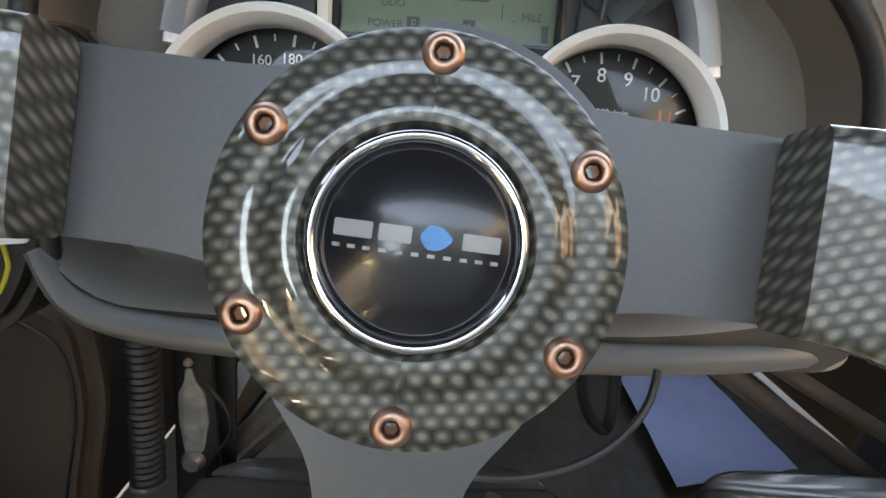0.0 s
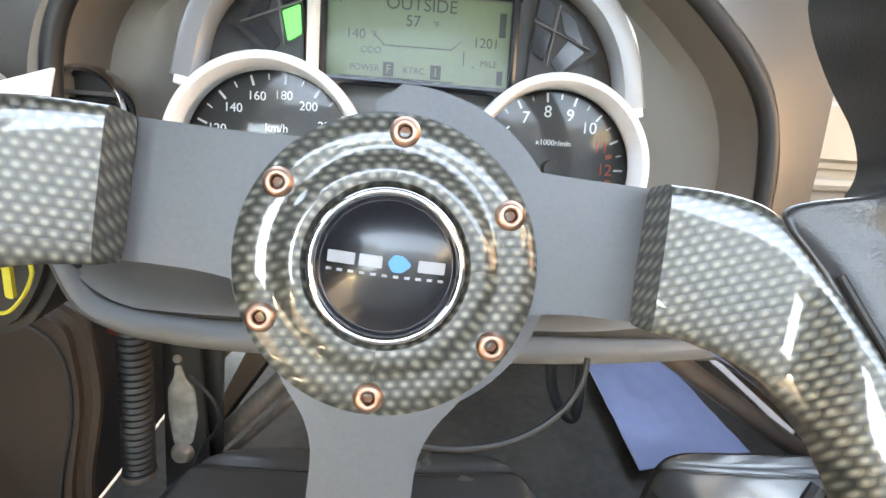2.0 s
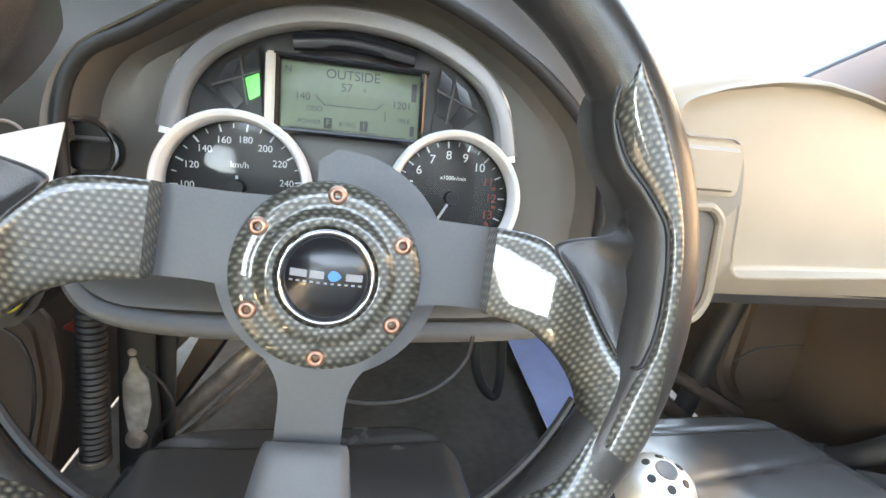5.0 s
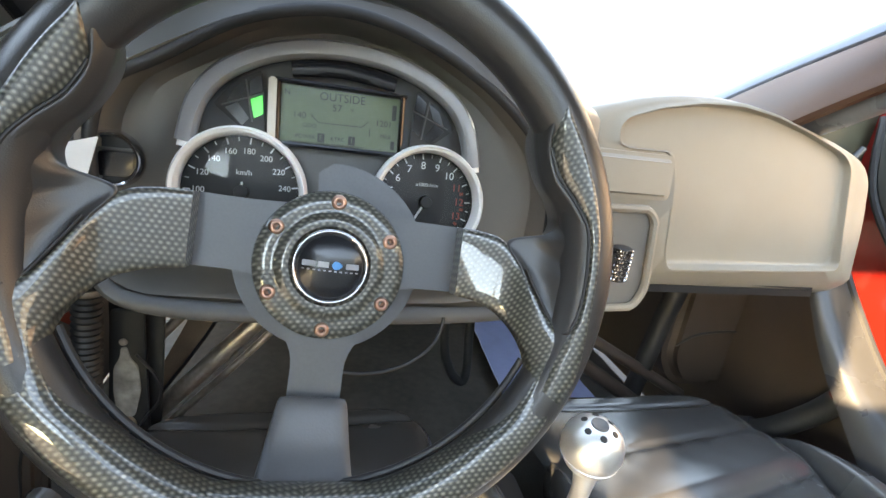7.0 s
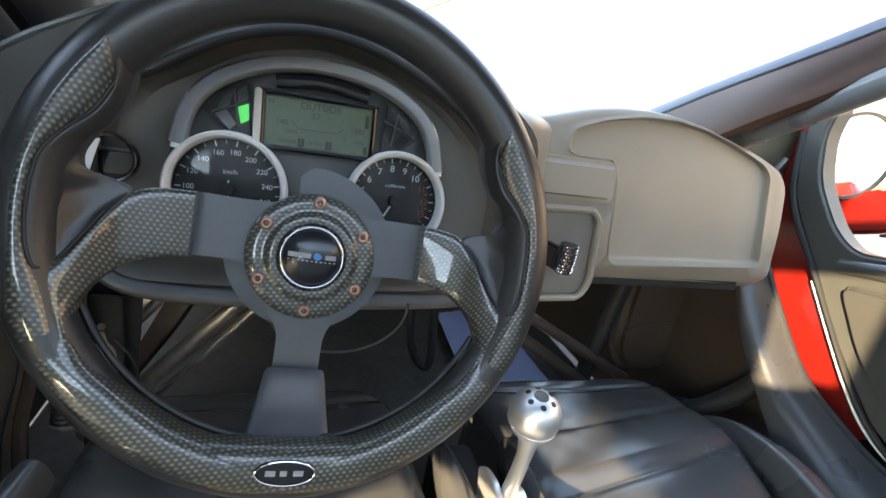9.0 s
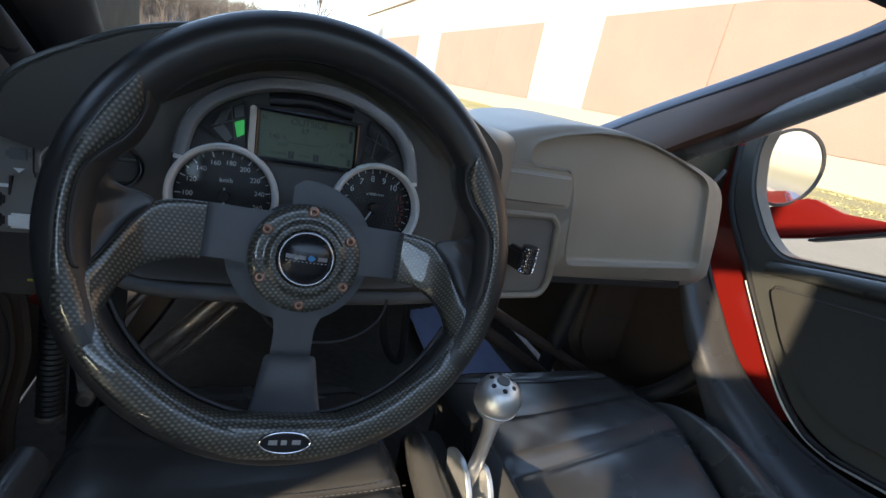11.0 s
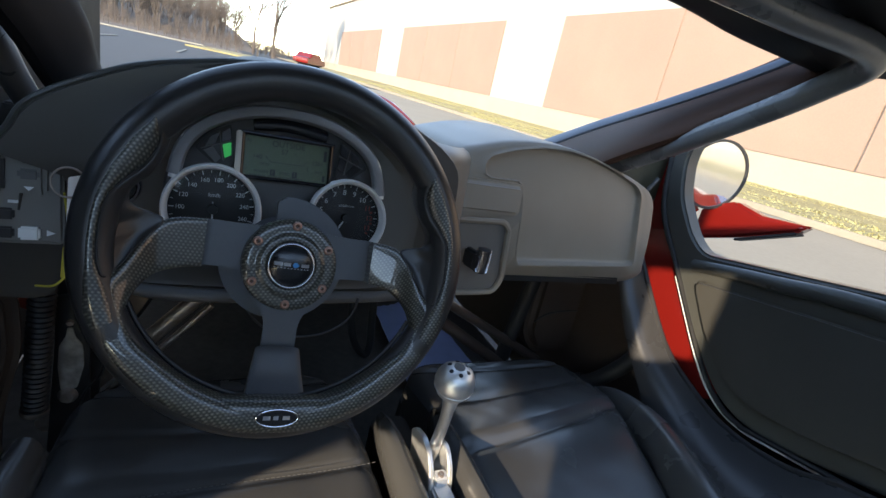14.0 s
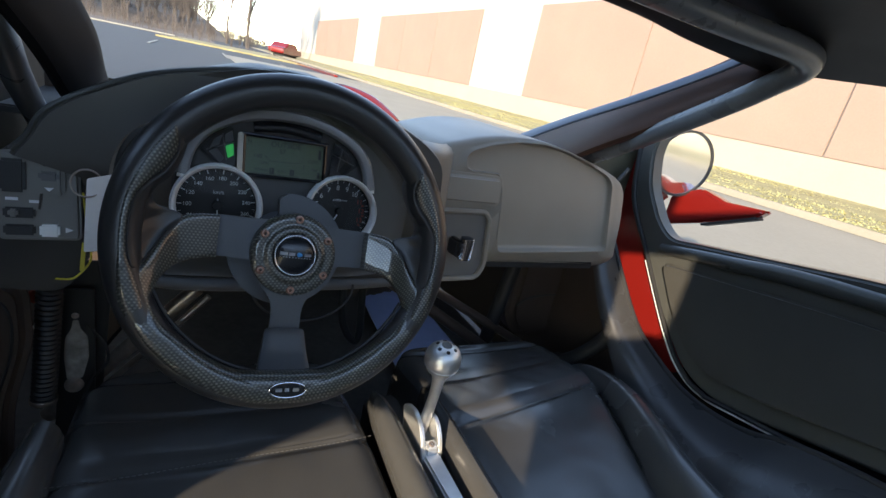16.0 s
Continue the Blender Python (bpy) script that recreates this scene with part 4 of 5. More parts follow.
# ---- instrument cluster ----
CL = pose(0.004, 0.1285, 0.64, 90 - 11.3, 0, 0)
cluster = thing("instrument_cluster", "silver-rimmed motorcycle instrument cluster with two dials and a lit display", "instrument cluster", CL)
ARCH = [(-0.122, -0.062), (0.121, -0.062), (0.122, 0.0), (0.110, 0.036), (0.092, 0.058), (0.066, 0.073), (0.034, 0.082), (0.0, 0.085), (-0.034, 0.082), (-0.066, 0.072), (-0.092, 0.056), (-0.110, 0.036), (-0.122, 0.0)]
part("housing", plate(rounded(ARCH, 0.012), "z", -0.028, -0.0135, 0.004, 3), CLUSTER, cluster)
ARC = smooth_path([(-0.113, 0.005), (-0.106, 0.034), (-0.090, 0.056), (-0.064, 0.072), (-0.034, 0.0815), (0.0, 0.0845), (0.034, 0.0815), (0.064, 0.072), (0.090, 0.056), (0.105, 0.034), (0.112, 0.005)], 4)
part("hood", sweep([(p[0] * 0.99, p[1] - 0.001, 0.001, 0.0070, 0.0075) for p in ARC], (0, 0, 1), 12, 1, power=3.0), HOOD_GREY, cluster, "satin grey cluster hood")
for sx in (-1, 1):
    pts = [(sx * 0.1120, 0.000), (sx * 0.1085, 0.020), (sx * 0.1040, 0.038)]
    pts += [(0.095, 0.050), (0.080, 0.061)] if sx > 0 else [(-0.099, 0.046)]
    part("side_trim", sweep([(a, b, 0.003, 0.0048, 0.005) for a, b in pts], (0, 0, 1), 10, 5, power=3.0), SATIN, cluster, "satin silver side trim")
part("visor", sweep([(-0.038, 0.066, 0.0, 0.006, 0.004), (0.0, 0.070, 0.0, 0.007, 0.004), (0.042, 0.064, 0.0, 0.006, 0.004)], (0, 0, 1), 10), GLOSS_BLACK, cluster, "gloss black visor")


def dial(cx, cy, R, name, marks, first, step, red=(), unit="", unit_size=0.006):
    d = part("dial", lathe([(0, -0.012), (R * 0.93, -0.012), (R * 0.935, -0.004)], 64, Matrix.Translation((cx, cy, 0))), DIAL, cluster, name)
    part("bezel", lathe([(R * 0.86, -0.006), (R * 0.87, 0.004), (R * 0.90, 0.0085), (R * 0.95, 0.010), (R * 0.985, 0.007), (R, -0.004)], 72, Matrix.Translation((cx, cy, 0))), SATIN, d, "satin silver bezel")
    for i, txt in enumerate(marks):
        a = radians(first - step * i)
        if txt:
            writing("numeral", txt, R * (0.128 if len(txt) > 1 and R > 0.049 else 0.185), pose(cx + 0.64 * R * math.cos(a), cy + 0.64 * R * math.sin(a), -0.0116), RED_NUMERAL if red and i > 9 else WHITE_INK, d)
        part("tick", bar(cx + 0.80 * R * math.cos(a), cy + 0.80 * R * math.sin(a), -0.0115, R * 0.10, R * 0.022, 0.0006, 0, a), WHITE_INK, d)
        b = a - radians(step) * 0.5
        part("tick", bar(cx + 0.815 * R * math.cos(b), cy + 0.815 * R * math.sin(b), -0.0115, R * 0.06, R * 0.013, 0.0006, 0, b), WHITE_INK, d)
    for b in red:
        part("red_mark", bar(cx + 0.70 * R * math.cos(radians(b)), cy + 0.70 * R * math.sin(radians(b)), -0.0115, R * 0.07, R * 0.05, 0.0005, 0, radians(b)), RED_INK, d, "red line mark")
    if unit:
        writing("unit_mark", unit, unit_size, pose(cx + R * 0.02, cy + 0.30 * R, -0.0116), WHITE_INK, d)
    part("needle_hub", lathe([(0, -0.004), (R * 0.10, -0.004), (R * 0.11, -0.006), (R * 0.11, -0.012)], 24, Matrix.Translation((cx, cy, 0))), BLACK, d, "black needle hub")
    lens = part("lens", lathe([(0, -0.0005), (R * 0.5, -0.001), (R * 0.865, -0.003)], 48, Matrix.Translation((cx, cy, 0)) @ Matrix.Rotation(radians(3), 4, "Y") @ Matrix.Rotation(radians(2.5), 4, "X")), GLASS, d, "clear dial lens")
    lens.visible_shadow = False
    return d


speedo = dial(-0.073, -0.031, 0.0505, "black speedometer dial", ["20", "40", "60", "80", "100", "120", "140", "160", "180", "200", "220", "240", "260"], 279.0, 24.6, (), "km/h")
tach = dial(0.075, -0.028, 0.048, "black rev counter dial", ["1", "2", "3", "4", "5", "6", "7", "8", "9", "10", "11", "12", "13"], 260, 23.4, (15.5, -8, -31), "x1000r/min", 0.0042)
part("needle", bar(-0.073, -0.036, -0.0085, 0.0016, 0.026, 0.0008), WHITE_INK, speedo, "white needle")
part("needle", bar(0.075 - 0.0075, -0.028 - 0.013, -0.0085, 0.0018, 0.034, 0.0008, 0, radians(-30)), WHITE_INK, tach, "white needle")

lcd = part("display", plate(rounded([(-0.0455, 0.0115), (0.0465, 0.0105), (0.0465, 0.0530), (-0.0455, 0.0545)], 0.002), "z", -0.010, -0.0035, 0.0), LCD, cluster, "pale green lcd display")
part("display_frame", sweep([(a, b, -0.0015, 0.0022, 0.003) for a, b in rounded([(-0.0475, 0.0095), (0.0485, 0.0085), (0.0485, 0.0555), (-0.0475, 0.0570)], 0.003)], (0, 0, 1), 8, 2, closed=True), GLOSS_BLACK, lcd, "black display frame")
LZ = -0.0033
writing("display_text", "OUTSIDE", 0.0088, pose(0.001, 0.0485, LZ), LCD_INK, lcd, 0.0001)
writing("display_text", "57", 0.0078, pose(-0.003, 0.0405, LZ), LCD_INK, lcd, 0.0001)
writing("display_text", "°F", 0.0040, pose(0.0085, 0.0398, LZ), LCD_INK, lcd, 0.0001)
writing("display_text", "140", 0.0068, pose(-0.0315, 0.0325, LZ), LCD_INK, lcd, 0.0001)
writing("display_text", "°F", 0.0036, pose(-0.0225, 0.0330, LZ), LCD_INK, lcd, 0.0001)
writing("display_text", "1201", 0.0068, pose(0.0345, 0.0325, LZ), LCD_INK, lcd, 0.0001)
writing("display_text", "ODO", 0.0044, pose(-0.0235, 0.0252, LZ), LCD_INK, lcd, 0.0001)
writing("display_text", "MILE", 0.0044, pose(0.0365, 0.0225, LZ), LCD_INK, lcd, 0.0001)
writing("display_text", "POWER", 0.0044, pose(-0.0265, 0.0165, LZ), LCD_INK, lcd, 0.0001)
writing("display_text", "KTRC", 0.0044, pose(-0.0015, 0.0165, LZ), LCD_INK, lcd, 0.0001)
writing("display_text", "N", 0.0060, pose(-0.041, 0.0490, LZ), LCD_INK, lcd, 0.0001)
part("mode_box", bar(-0.0145, 0.0165, LZ, 0.0054, 0.0070, 0.0003), LCD_INK, lcd)
writing("display_text", "F", 0.0058, pose(-0.0145, 0.0165, LZ + 0.0003), LCD, lcd, 0.0001)
part("mode_box", bar(0.0095, 0.0165, LZ, 0.0054, 0.0070, 0.0003), LCD_INK, lcd)
writing("display_text", "1", 0.0058, pose(0.0095, 0.0165, LZ + 0.0003), LCD, lcd, 0.0001)
for a, b, w, h, t in ((0.0, 0.0282, 0.034, 0.0005, 0), (-0.0195, 0.0305, 0.0072, 0.0005, -0.75), (0.0195, 0.0305, 0.0072, 0.0005, 0.75), (-0.010, 0.0121, 0.058, 0.0006, 0), (0.0425, 0.042, 0.0035, 0.012, 0), (0.0425, 0.016, 0.0030, 0.007, 0), (0.0235, 0.0245, 0.0005, 0.007, 0), (0.0285, 0.0205, 0.001, 0.0005, 0)):
    part("display_bar", bar(a, b, LZ, w, h, 0.0003, 0, t), LCD_INK, lcd)
lens = part("display_lens", plate(rounded([(-0.047, 0.010), (0.048, 0.009), (0.048, 0.055), (-0.047, 0.0565)], 0.002), "z", 0.0000, 0.0006), DISPLAY_GLASS, lcd, "clear display window")
lens.visible_shadow = False
part("strip", box((-0.0515, 0.033, 0.0), (0.0060, 0.050, 0.006), 0.0012), STRIP_TAN, cluster, "tan metal strip")


def lamp_cells(sx, x0, lit):
    """Tapered warning lamp cells beside the display."""
    block = part("lamp_block", plate(rounded([(sx * 0.056, 0.014), (sx * 0.066, 0.012), (sx * 0.094, 0.034), (sx * 0.080, 0.052), (sx * 0.060, 0.063)], 0.003), "z", -0.006, -0.0030, 0.0005), BLACK, cluster, "black warning lamp block")
    cells = ([(0.058, 0.030), (0.0645, 0.026), (0.0675, 0.040), (0.059, 0.044)], [(0.068, 0.0255), (0.073, 0.020), (0.0855, 0.032), (0.0765, 0.037)],
             [(0.0745, 0.040), (0.0845, 0.0355), (0.0795, 0.047), (0.0705, 0.053)], [(0.0590, 0.047), (0.0675, 0.043), (0.0685, 0.053), (0.0605, 0.059)])
    for i, c in enumerate(cells):
        part("lamp_lens", plate(rounded([(sx * a, b) for a, b in c], 0.001), "z", -0.0030, -0.0018, 0.0005), GREEN_LAMP if (lit and i == 0) else GLOSS_BLACK, block, "lit green lamp" if (lit and i == 0) else "")
    for a, b, c2, d in ((0.058, 0.0455, 0.088, 0.0335), (0.066, 0.0235, 0.071, 0.054)):
        part("divider", sweep([(sx * a, b, -0.0022, 0.0006, 0.0008), (sx * c2, d, -0.0022, 0.0006, 0.0008)], (0, 0, 1), 6, 2), GREY_PLASTIC, block)


lamp_cells(-1, 0, True)
lamp_cells(1, 0, False)

# ---- steering wheel ----
WM = pose(0, 0, 0.60, 90 - 16.5, 0, 0)
column = thing("steering_column", "grey quick-release hub on a black column", "steering column", WM)
ring_pts = [(0.0618 * math.cos(radians(a)), 0.0618 * math.sin(radians(a))) for a in range(176, 455, 5)] + [(-0.006, 0.040), (-0.040, 0.004)]
part("flange", plate(ring_pts, "z", -0.060, -0.047, 0.002, 2), SPOKE, column, "grey hub flange")
part("flange_step", plate(rounded([(-0.0095, 0.030), (-0.0095, 0.0575), (-0.005, 0.0615)], 0.001) + [(0.0645 * math.cos(radians(a)), 0.0645 * math.sin(radians(a))) for a in range(90, 18, -4)] + [(0.055, 0.015)], "z", -0.059, -0.046, 0.0008), SPOKE, column)
part("shaft", lathe([(0, -0.012), (0.034, -0.012), (0.034, -0.048), (0.045, -0.060), (0.040, -0.07), (0.030, -0.075), (0.030, -0.16), (0, -0.16)], 32), BLACK, column, "black column shroud")
part("lower_ring", sweep([(0.062 * math.cos(radians(a)) + 0.030, 0.045 * math.sin(radians(a)) - 0.045, -0.085, 0.0016, 0.0016) for a in range(180, 365, 15)], None, 8, 2), BLACK, column, "thin dark metal ring")

wheel = thing("steering_wheel", "three-spoke sports steering wheel in black leather and carbon-look trim", "steering wheel", WM @ pose(0, 0, 0, 0, 0, -4.2))
CU, CV, RM, RT, RW = -0.003, 0.0125, 0.1475, 0.0158, 0.030


PAD_IN = [(0.1105, 0.1065, 0.036), (0.1060, 0.0955, 0.031), (0.1085, 0.0780, 0.031), (0.1150, 0.0620, 0.032), (0.1235, 0.0525, 0.032), (0.1282, 0.0440, 0.030), (0.1258, 0.0360, 0.026), (0.1165, 0.0310, 0.0205), (0.1060, 0.0255, 0.0185), (0.1130, 0.0125, 0.0235), (0.1215, -0.0035, 0.0290), (0.1300, -0.0180, 0.0345)]
PAD_OUT = [(0.1140, 0.1050), (0.1125, 0.0950), (0.1128, 0.0820), (0.1200, 0.0670), (0.1310, 0.0535), (0.1385, 0.0410), (0.1412, 0.0270), (0.1418, 0.0150), (0.1416, 0.0050), (0.1405, -0.0050), (0.1385, -0.0130), (0.1355, -0.0190)]
ARM = [((0.0745, -0.0090), (0.0745, 0.0325), 0.0088), ((0.0860, -0.0103), (0.0900, 0.0315), 0.0134), ((0.0970, -0.0135), (0.1015, 0.0280), 0.0174), ((0.1070, -0.0195), (0.1095, 0.0185), 0.0218), ((0.1145, -0.0290), (0.1175, 0.0040), 0.0296), ((0.1185, -0.0395), (0.1258, -0.0110), 0.0355),
       ((0.1185, -0.0510), (0.1340, -0.0235), 0.0400)]
LOWER = [(-37, 0.1350, -25, 0.1540, 0.0450, 0.0190, 3.6), (-45, 0.1322, -36, 0.1554, 0.0480, 0.0240, 3.0), (-53, 0.1310, -48, 0.1556, 0.0492, 0.0285, 2.6), (-62, 0.1310, -60, 0.1556, 0.0492, 0.0292, 2.6), (-71, 0.1310, -71, 0.1556, 0.0492, 0.0292, 2.6), (-81, 0.1310, -81, 0.1556, 0.0492, 0.0292, 2.6), (-90, 0.1310, -90, 0.1556, 0.0492, 0.0292, 2.6)]
STRIP = [((0.1240, -0.0520), (0.1375, -0.0610)), ((0.1285, -0.0370), (0.1445, -0.0470)), ((0.1345, -0.0220), (0.1460, -0.0310)), ((0.1385, -0.0130), (0.1464, -0.0190)), ((0.1405, -0.0060), (0.1468, -0.0080)), ((0.1418, 0.0080), (0.1478, 0.0080)), ((0.1415, 0.0250), (0.1475, 0.0250)), ((0.1385, 0.0410), (0.1455, 0.0410)),
         ((0.1300, 0.0545), (0.1410, 0.0580)), ((0.1200, 0.0670), (0.1350, 0.0735)), ((0.1130, 0.0810), (0.1280, 0.0870)), ((0.1125, 0.0930), (0.1205, 0.0980)), ((0.1148, 0.1030), (0.1165, 0.1037))]


def rim_front(x, y):
    """How far the leather of the rim stands forward, x from the rim's own middle."""
    o = max(-0.0128, min(0.0128, math.hypot(x, y - CV) - RM))
    return RW + (RT + 0.0005) * math.sqrt(1 - (o / RT) ** 2)


def arm_rows():
    """The carbon cover from the spoke's end, out to the rim and on round the lower rim to its middle."""
    rows = [(*a, w - 0.0005, *b, w + (0.002 if k > 5 else 0.0), 0.0145, max(4.0, 8.0 - k)) for k, (a, b, w) in enumerate(ARM)]
    for d0, r0, d1, r1, w, t, power in LOWER:
        a, b = radians(d0), radians(d1)
        rows.append((r0 * math.cos(a), CV + r0 * math.sin(a), w, r1 * math.cos(b), CV + r1 * math.sin(b), w, t, power))
    return rows


def band(rows, sx, segs=32, per=7):
    """A flat-faced bar between two edges; rows (x, y, w) of both edges, the thickness and the squareness."""
    bm = bmesh.new()
    rings = []
    for r in smooth_path(rows, per):
        crown = r[8] if len(r) > 8 else 0.0
        a, b, t = Vector(r[0:3]), Vector(r[3:6]), r[6]
        ring = []
        for k in range(segs):
            g = 2 * math.pi * (k + 0.5) / segs
            e = 2.0 / r[7]
            cu, sw = math.copysign(abs(math.cos(g)) ** e, math.cos(g)), math.copysign(abs(math.sin(g)) ** e, math.sin(g))
            p = (a + b) / 2 + (b - a) / 2 * cu + Vector((0, 0, t / 2 * (sw - 1) + crown * (1 - cu * cu)))
            ring.append(bm.verts.new((sx * p.x + CU * (1.0 if p.y < -0.045 else min(1.0, max(0.0, (p.x - 0.0745) / 0.03))), p.y, p.z)))
        rings.append(ring)
    for a, b in zip(rings, rings[1:]):
        for k in range(segs):
            bm.faces.new((a[k], a[(k + 1) % segs], b[(k + 1) % segs], b[k]))
    bm.faces.new(rings[0][::-1])
    bm.faces.new(rings[-1])
    return bm


def on_rim(deg, r=RM, w=RW):
    a = radians(deg)
    return (CU + r * math.cos(a), CV + r * math.sin(a), w)


part("rim", sweep([(*on_rim(d), RT, RT + 0.0005) for d in range(0, 360, 10)], (0, 0, 1), 20, 3, closed=True), LEATHER, wheel, "black leather rim")
part("inner_bead", sweep([(*on_rim(d, 0.1312, 0.0215), 0.0022, 0.0022) for d in range(204, 338, 6)], (0, 0, 1), 8, 2), BLACK, wheel, "thin black inner bead")
for sx in (-1, 1):
    part("carbon_arm", band(arm_rows(), sx, 40), CARBON, wheel, "glossy carbon-look spoke cover running into the lower rim", 60)
    part("carbon_inlay", band([(*a, rim_front(*a) + 0.0012, *b, rim_front(*b) + 0.0010, 0.0060, 2.8, rim_front((a[0] + b[0]) / 2, (a[1] + b[1]) / 2) - (rim_front(*a) + rim_front(*b)) / 2) for a, b in STRIP], sx, 20), CARBON, wheel, "carbon-look thumb inlay", 60)

    def pad(p, q, sx=sx):
        """Leather thumb pad: a rounded lobe above, a dished pocket below, rolled over along its inner edge."""
        ends = [smooth_path(c, 8) for c in ([(x, y, rim_front(x, y) - 0.0012) for x, y in PAD_OUT], PAD_IN)]
        i = min(int(p * 88), 87)
        f = p * 88 - i
        a, b = (e[i] * (1 - f) + e[i + 1] * f for e in ends)
        low = min(1.0, max(0.0, (p - 0.50) / 0.16))
        low = low * low * (3 - 2 * low)
        s = min(q / 0.80, 1.0)
        k = max(0.0, q - 0.80) / 0.20 * math.pi / 2
        v = a * (1 - s) + b * s
        d = (b - a) / np.linalg.norm(b - a)
        lift = (1 - low) * 0.0045 * math.sin(math.pi * s) - low * 0.0060 * math.sin(math.pi * s) * math.sin(math.pi * min(1.0, max(0.0, (1.0 - p) / 0.5)))
        roll = (1 - low) * min(1.0, p / 0.14)
        return (sx * (v[0] + d[0] * 0.004 * math.sin(k) - d[0] * 0.012 * roll * (1 - math.cos(k))) + CU, v[1] + d[1] * (0.004 * math.sin(k) - 0.012 * roll * (1 - math.cos(k))), v[2] + lift - (0.024 * roll + 0.002) * (1 - math.cos(k)))
    part("thumb_pad", grid(pad, 88, 24), LEATHER, wheel, "dished leather thumb pad", 80)
    part("pad_seam", sweep([(sx * x + CU, y, w, 0.0010, 0.0010) for x, y, w in [(x - 0.0006, y, rim_front(x, y) - 0.0002) for x, y in PAD_OUT[2:]] + [(x + 0.0008, y + 0.0006, w + 0.0012) for x, y, w in PAD_IN[:8:-1]]], (0, 0, 1), 8, 4), BLACK, wheel, "sewn seam")
    part("spoke", plate(rounded([(sx * 0.020, -0.016), (sx * 0.050, -0.0085), (sx * 0.0765, -0.0085), (sx * 0.0765, 0.0325), (sx * 0.046, 0.0325), (sx * 0.020, 0.034)], [0.001, 0.012, 0.001, 0.001, 0.008, 0.001]), "z", -0.0105, -0.0065, 0.0008), SPOKE, wheel, "flat grey anodised spoke")
part("lower_spoke", plate(rounded([(-0.036, -0.012), (-0.0300, -0.034), (-0.0155, -0.052), (-0.0155, -0.090), (0.0155, -0.090), (0.0155, -0.052), (0.0300, -0.034), (0.036, -0.012)], [0.001, 0.02, 0.02, 0.001, 0.001, 0.02, 0.02, 0.001]), "z", -0.0100, -0.0060, 0.0008), SPOKE, wheel, "flat grey anodised spoke")
part("spoke_cover", sweep([(0, -0.0800, -0.0050, 0.0185, 0.0045), (0, -0.0840, -0.0030, 0.0205, 0.0065), (0, -0.1050, 0.0060, 0.0240, 0.0075), (0, -0.1240, 0.0200, 0.0275, 0.0085)], (0, 0, 1), 20, 6, power=4.0), SPOKE_COVER, wheel, "grey moulded spoke cover")
part("carbon_swell", sweep([(-0.058, CV - 0.1330, 0.0340, 0.0105, 0.0120), (-0.034, CV - 0.1390, 0.0345, 0.0150, 0.0140), (0, CV - 0.1405, 0.0345, 0.0160, 0.0145), (0.034, CV - 0.1390, 0.0345, 0.0150, 0.0140), (0.058, CV - 0.1330, 0.0340, 0.0105, 0.0120)], (0, 0, 1), 18, 6, power=2.6), CARBON, wheel)

badge = part("badge", lathe([(0, 0.0012), (0.9, 0.0012), (0.92, 0.0018), (1.0, 0.0016), (1.02, 0.0)], 48, Matrix.Translation((0, CV - 0.1385, 0.0485)) @ Matrix.Diagonal((0.0178, 0.0078, 1, 1))), GLOSS_BLACK, wheel, "oval black badge with a chrome edge")
part("badge_edge", sweep([(0.0172 * math.cos(a), CV - 0.1385 + 0.0074 * math.sin(a), 0.0500, 0.0006, 0.0006) for a in [2 * math.pi * k / 24 for k in range(24)]], (0, 0, 1), 8, 2, closed=True), CHROME, badge, "chrome edge")
for u, w in ((-0.0085, 0.006), (-0.001, 0.004), (0.0075, 0.006)):
    part("badge_mark", bar(u, CV - 0.1385, 0.0499, w, 0.0034, 0.0006, 0.0002), MARK_GREY, badge)

part("hub_ring", lathe([(0.0217, -0.004), (0.0219, 0.0030), (0.0232, 0.0046), (0.0255, 0.0050), (0.0280, 0.0046), (0.0298, 0.0034), (0.0316, 0.0027), (0.0335, 0.0028), (0.0360, 0.0029), (0.0400, 0.0024), (0.0425, 0.0008), (0.0435, -0.0025), (0.0435, -0.0085)], 96), CARBON, wheel, "glossy carbon-look hub ring")
for k in range(6):
    a = radians(60 * k + 0.7)
    c = Matrix.Translation((0.037 * math.sin(a), 0.037 * math.cos(a), 0.002)) @ Matrix.Scale(0.9, 4)
    bolt = part("bolt", lathe([(0.0017, 0.0008), (0.0020, 0.0021), (0.0026, 0.0025), (0.0034, 0.0024), (0.0042, 0.0018), (0.0048, 0.0008), (0.0051, -0.001)], 28, c), COPPER, wheel, "copper-coloured button-head bolt", 75)
    part("socket", lathe([(0, 0.0009), (0.0017, 0.0009), (0.0018, 0.0020)], 6, c), DARK_COPPER, bolt, "dark hex socket")
horn = part("horn_button", lathe([(0.0016 * k, 0.0085 - 11.5 * (0.0016 * k) ** 2) for k in range(13)] + [(0.0194, 0.0020)], 64), GLOSS_BLACK, wheel, "domed gloss black horn button", 80)
part("chrome_ring", lathe([(0.0204 - 0.0015 * math.cos(a), 0.0038 + 0.0024 * math.sin(a)) for a in [radians(-20 + 11 * k) for k in range(21)]], 72), CHROME, horn, "polished chrome ring", 80)
# maker's mark as plain shapes: four bars, a blue leaf and a thin row of dashes
def on_dome(u, v, w, h, t, bev=0.0):
    m = Matrix.Translation((u, v, 0.0087 - 11.5 * (u * u + v * v))) @ Matrix.Rotation(math.atan(23 * u), 4, "Y")
    bm = box((0, 0, 0), (w, h, t), bev)
    bmesh.ops.transform(bm, matrix=m, verts=bm.verts)
    return bm


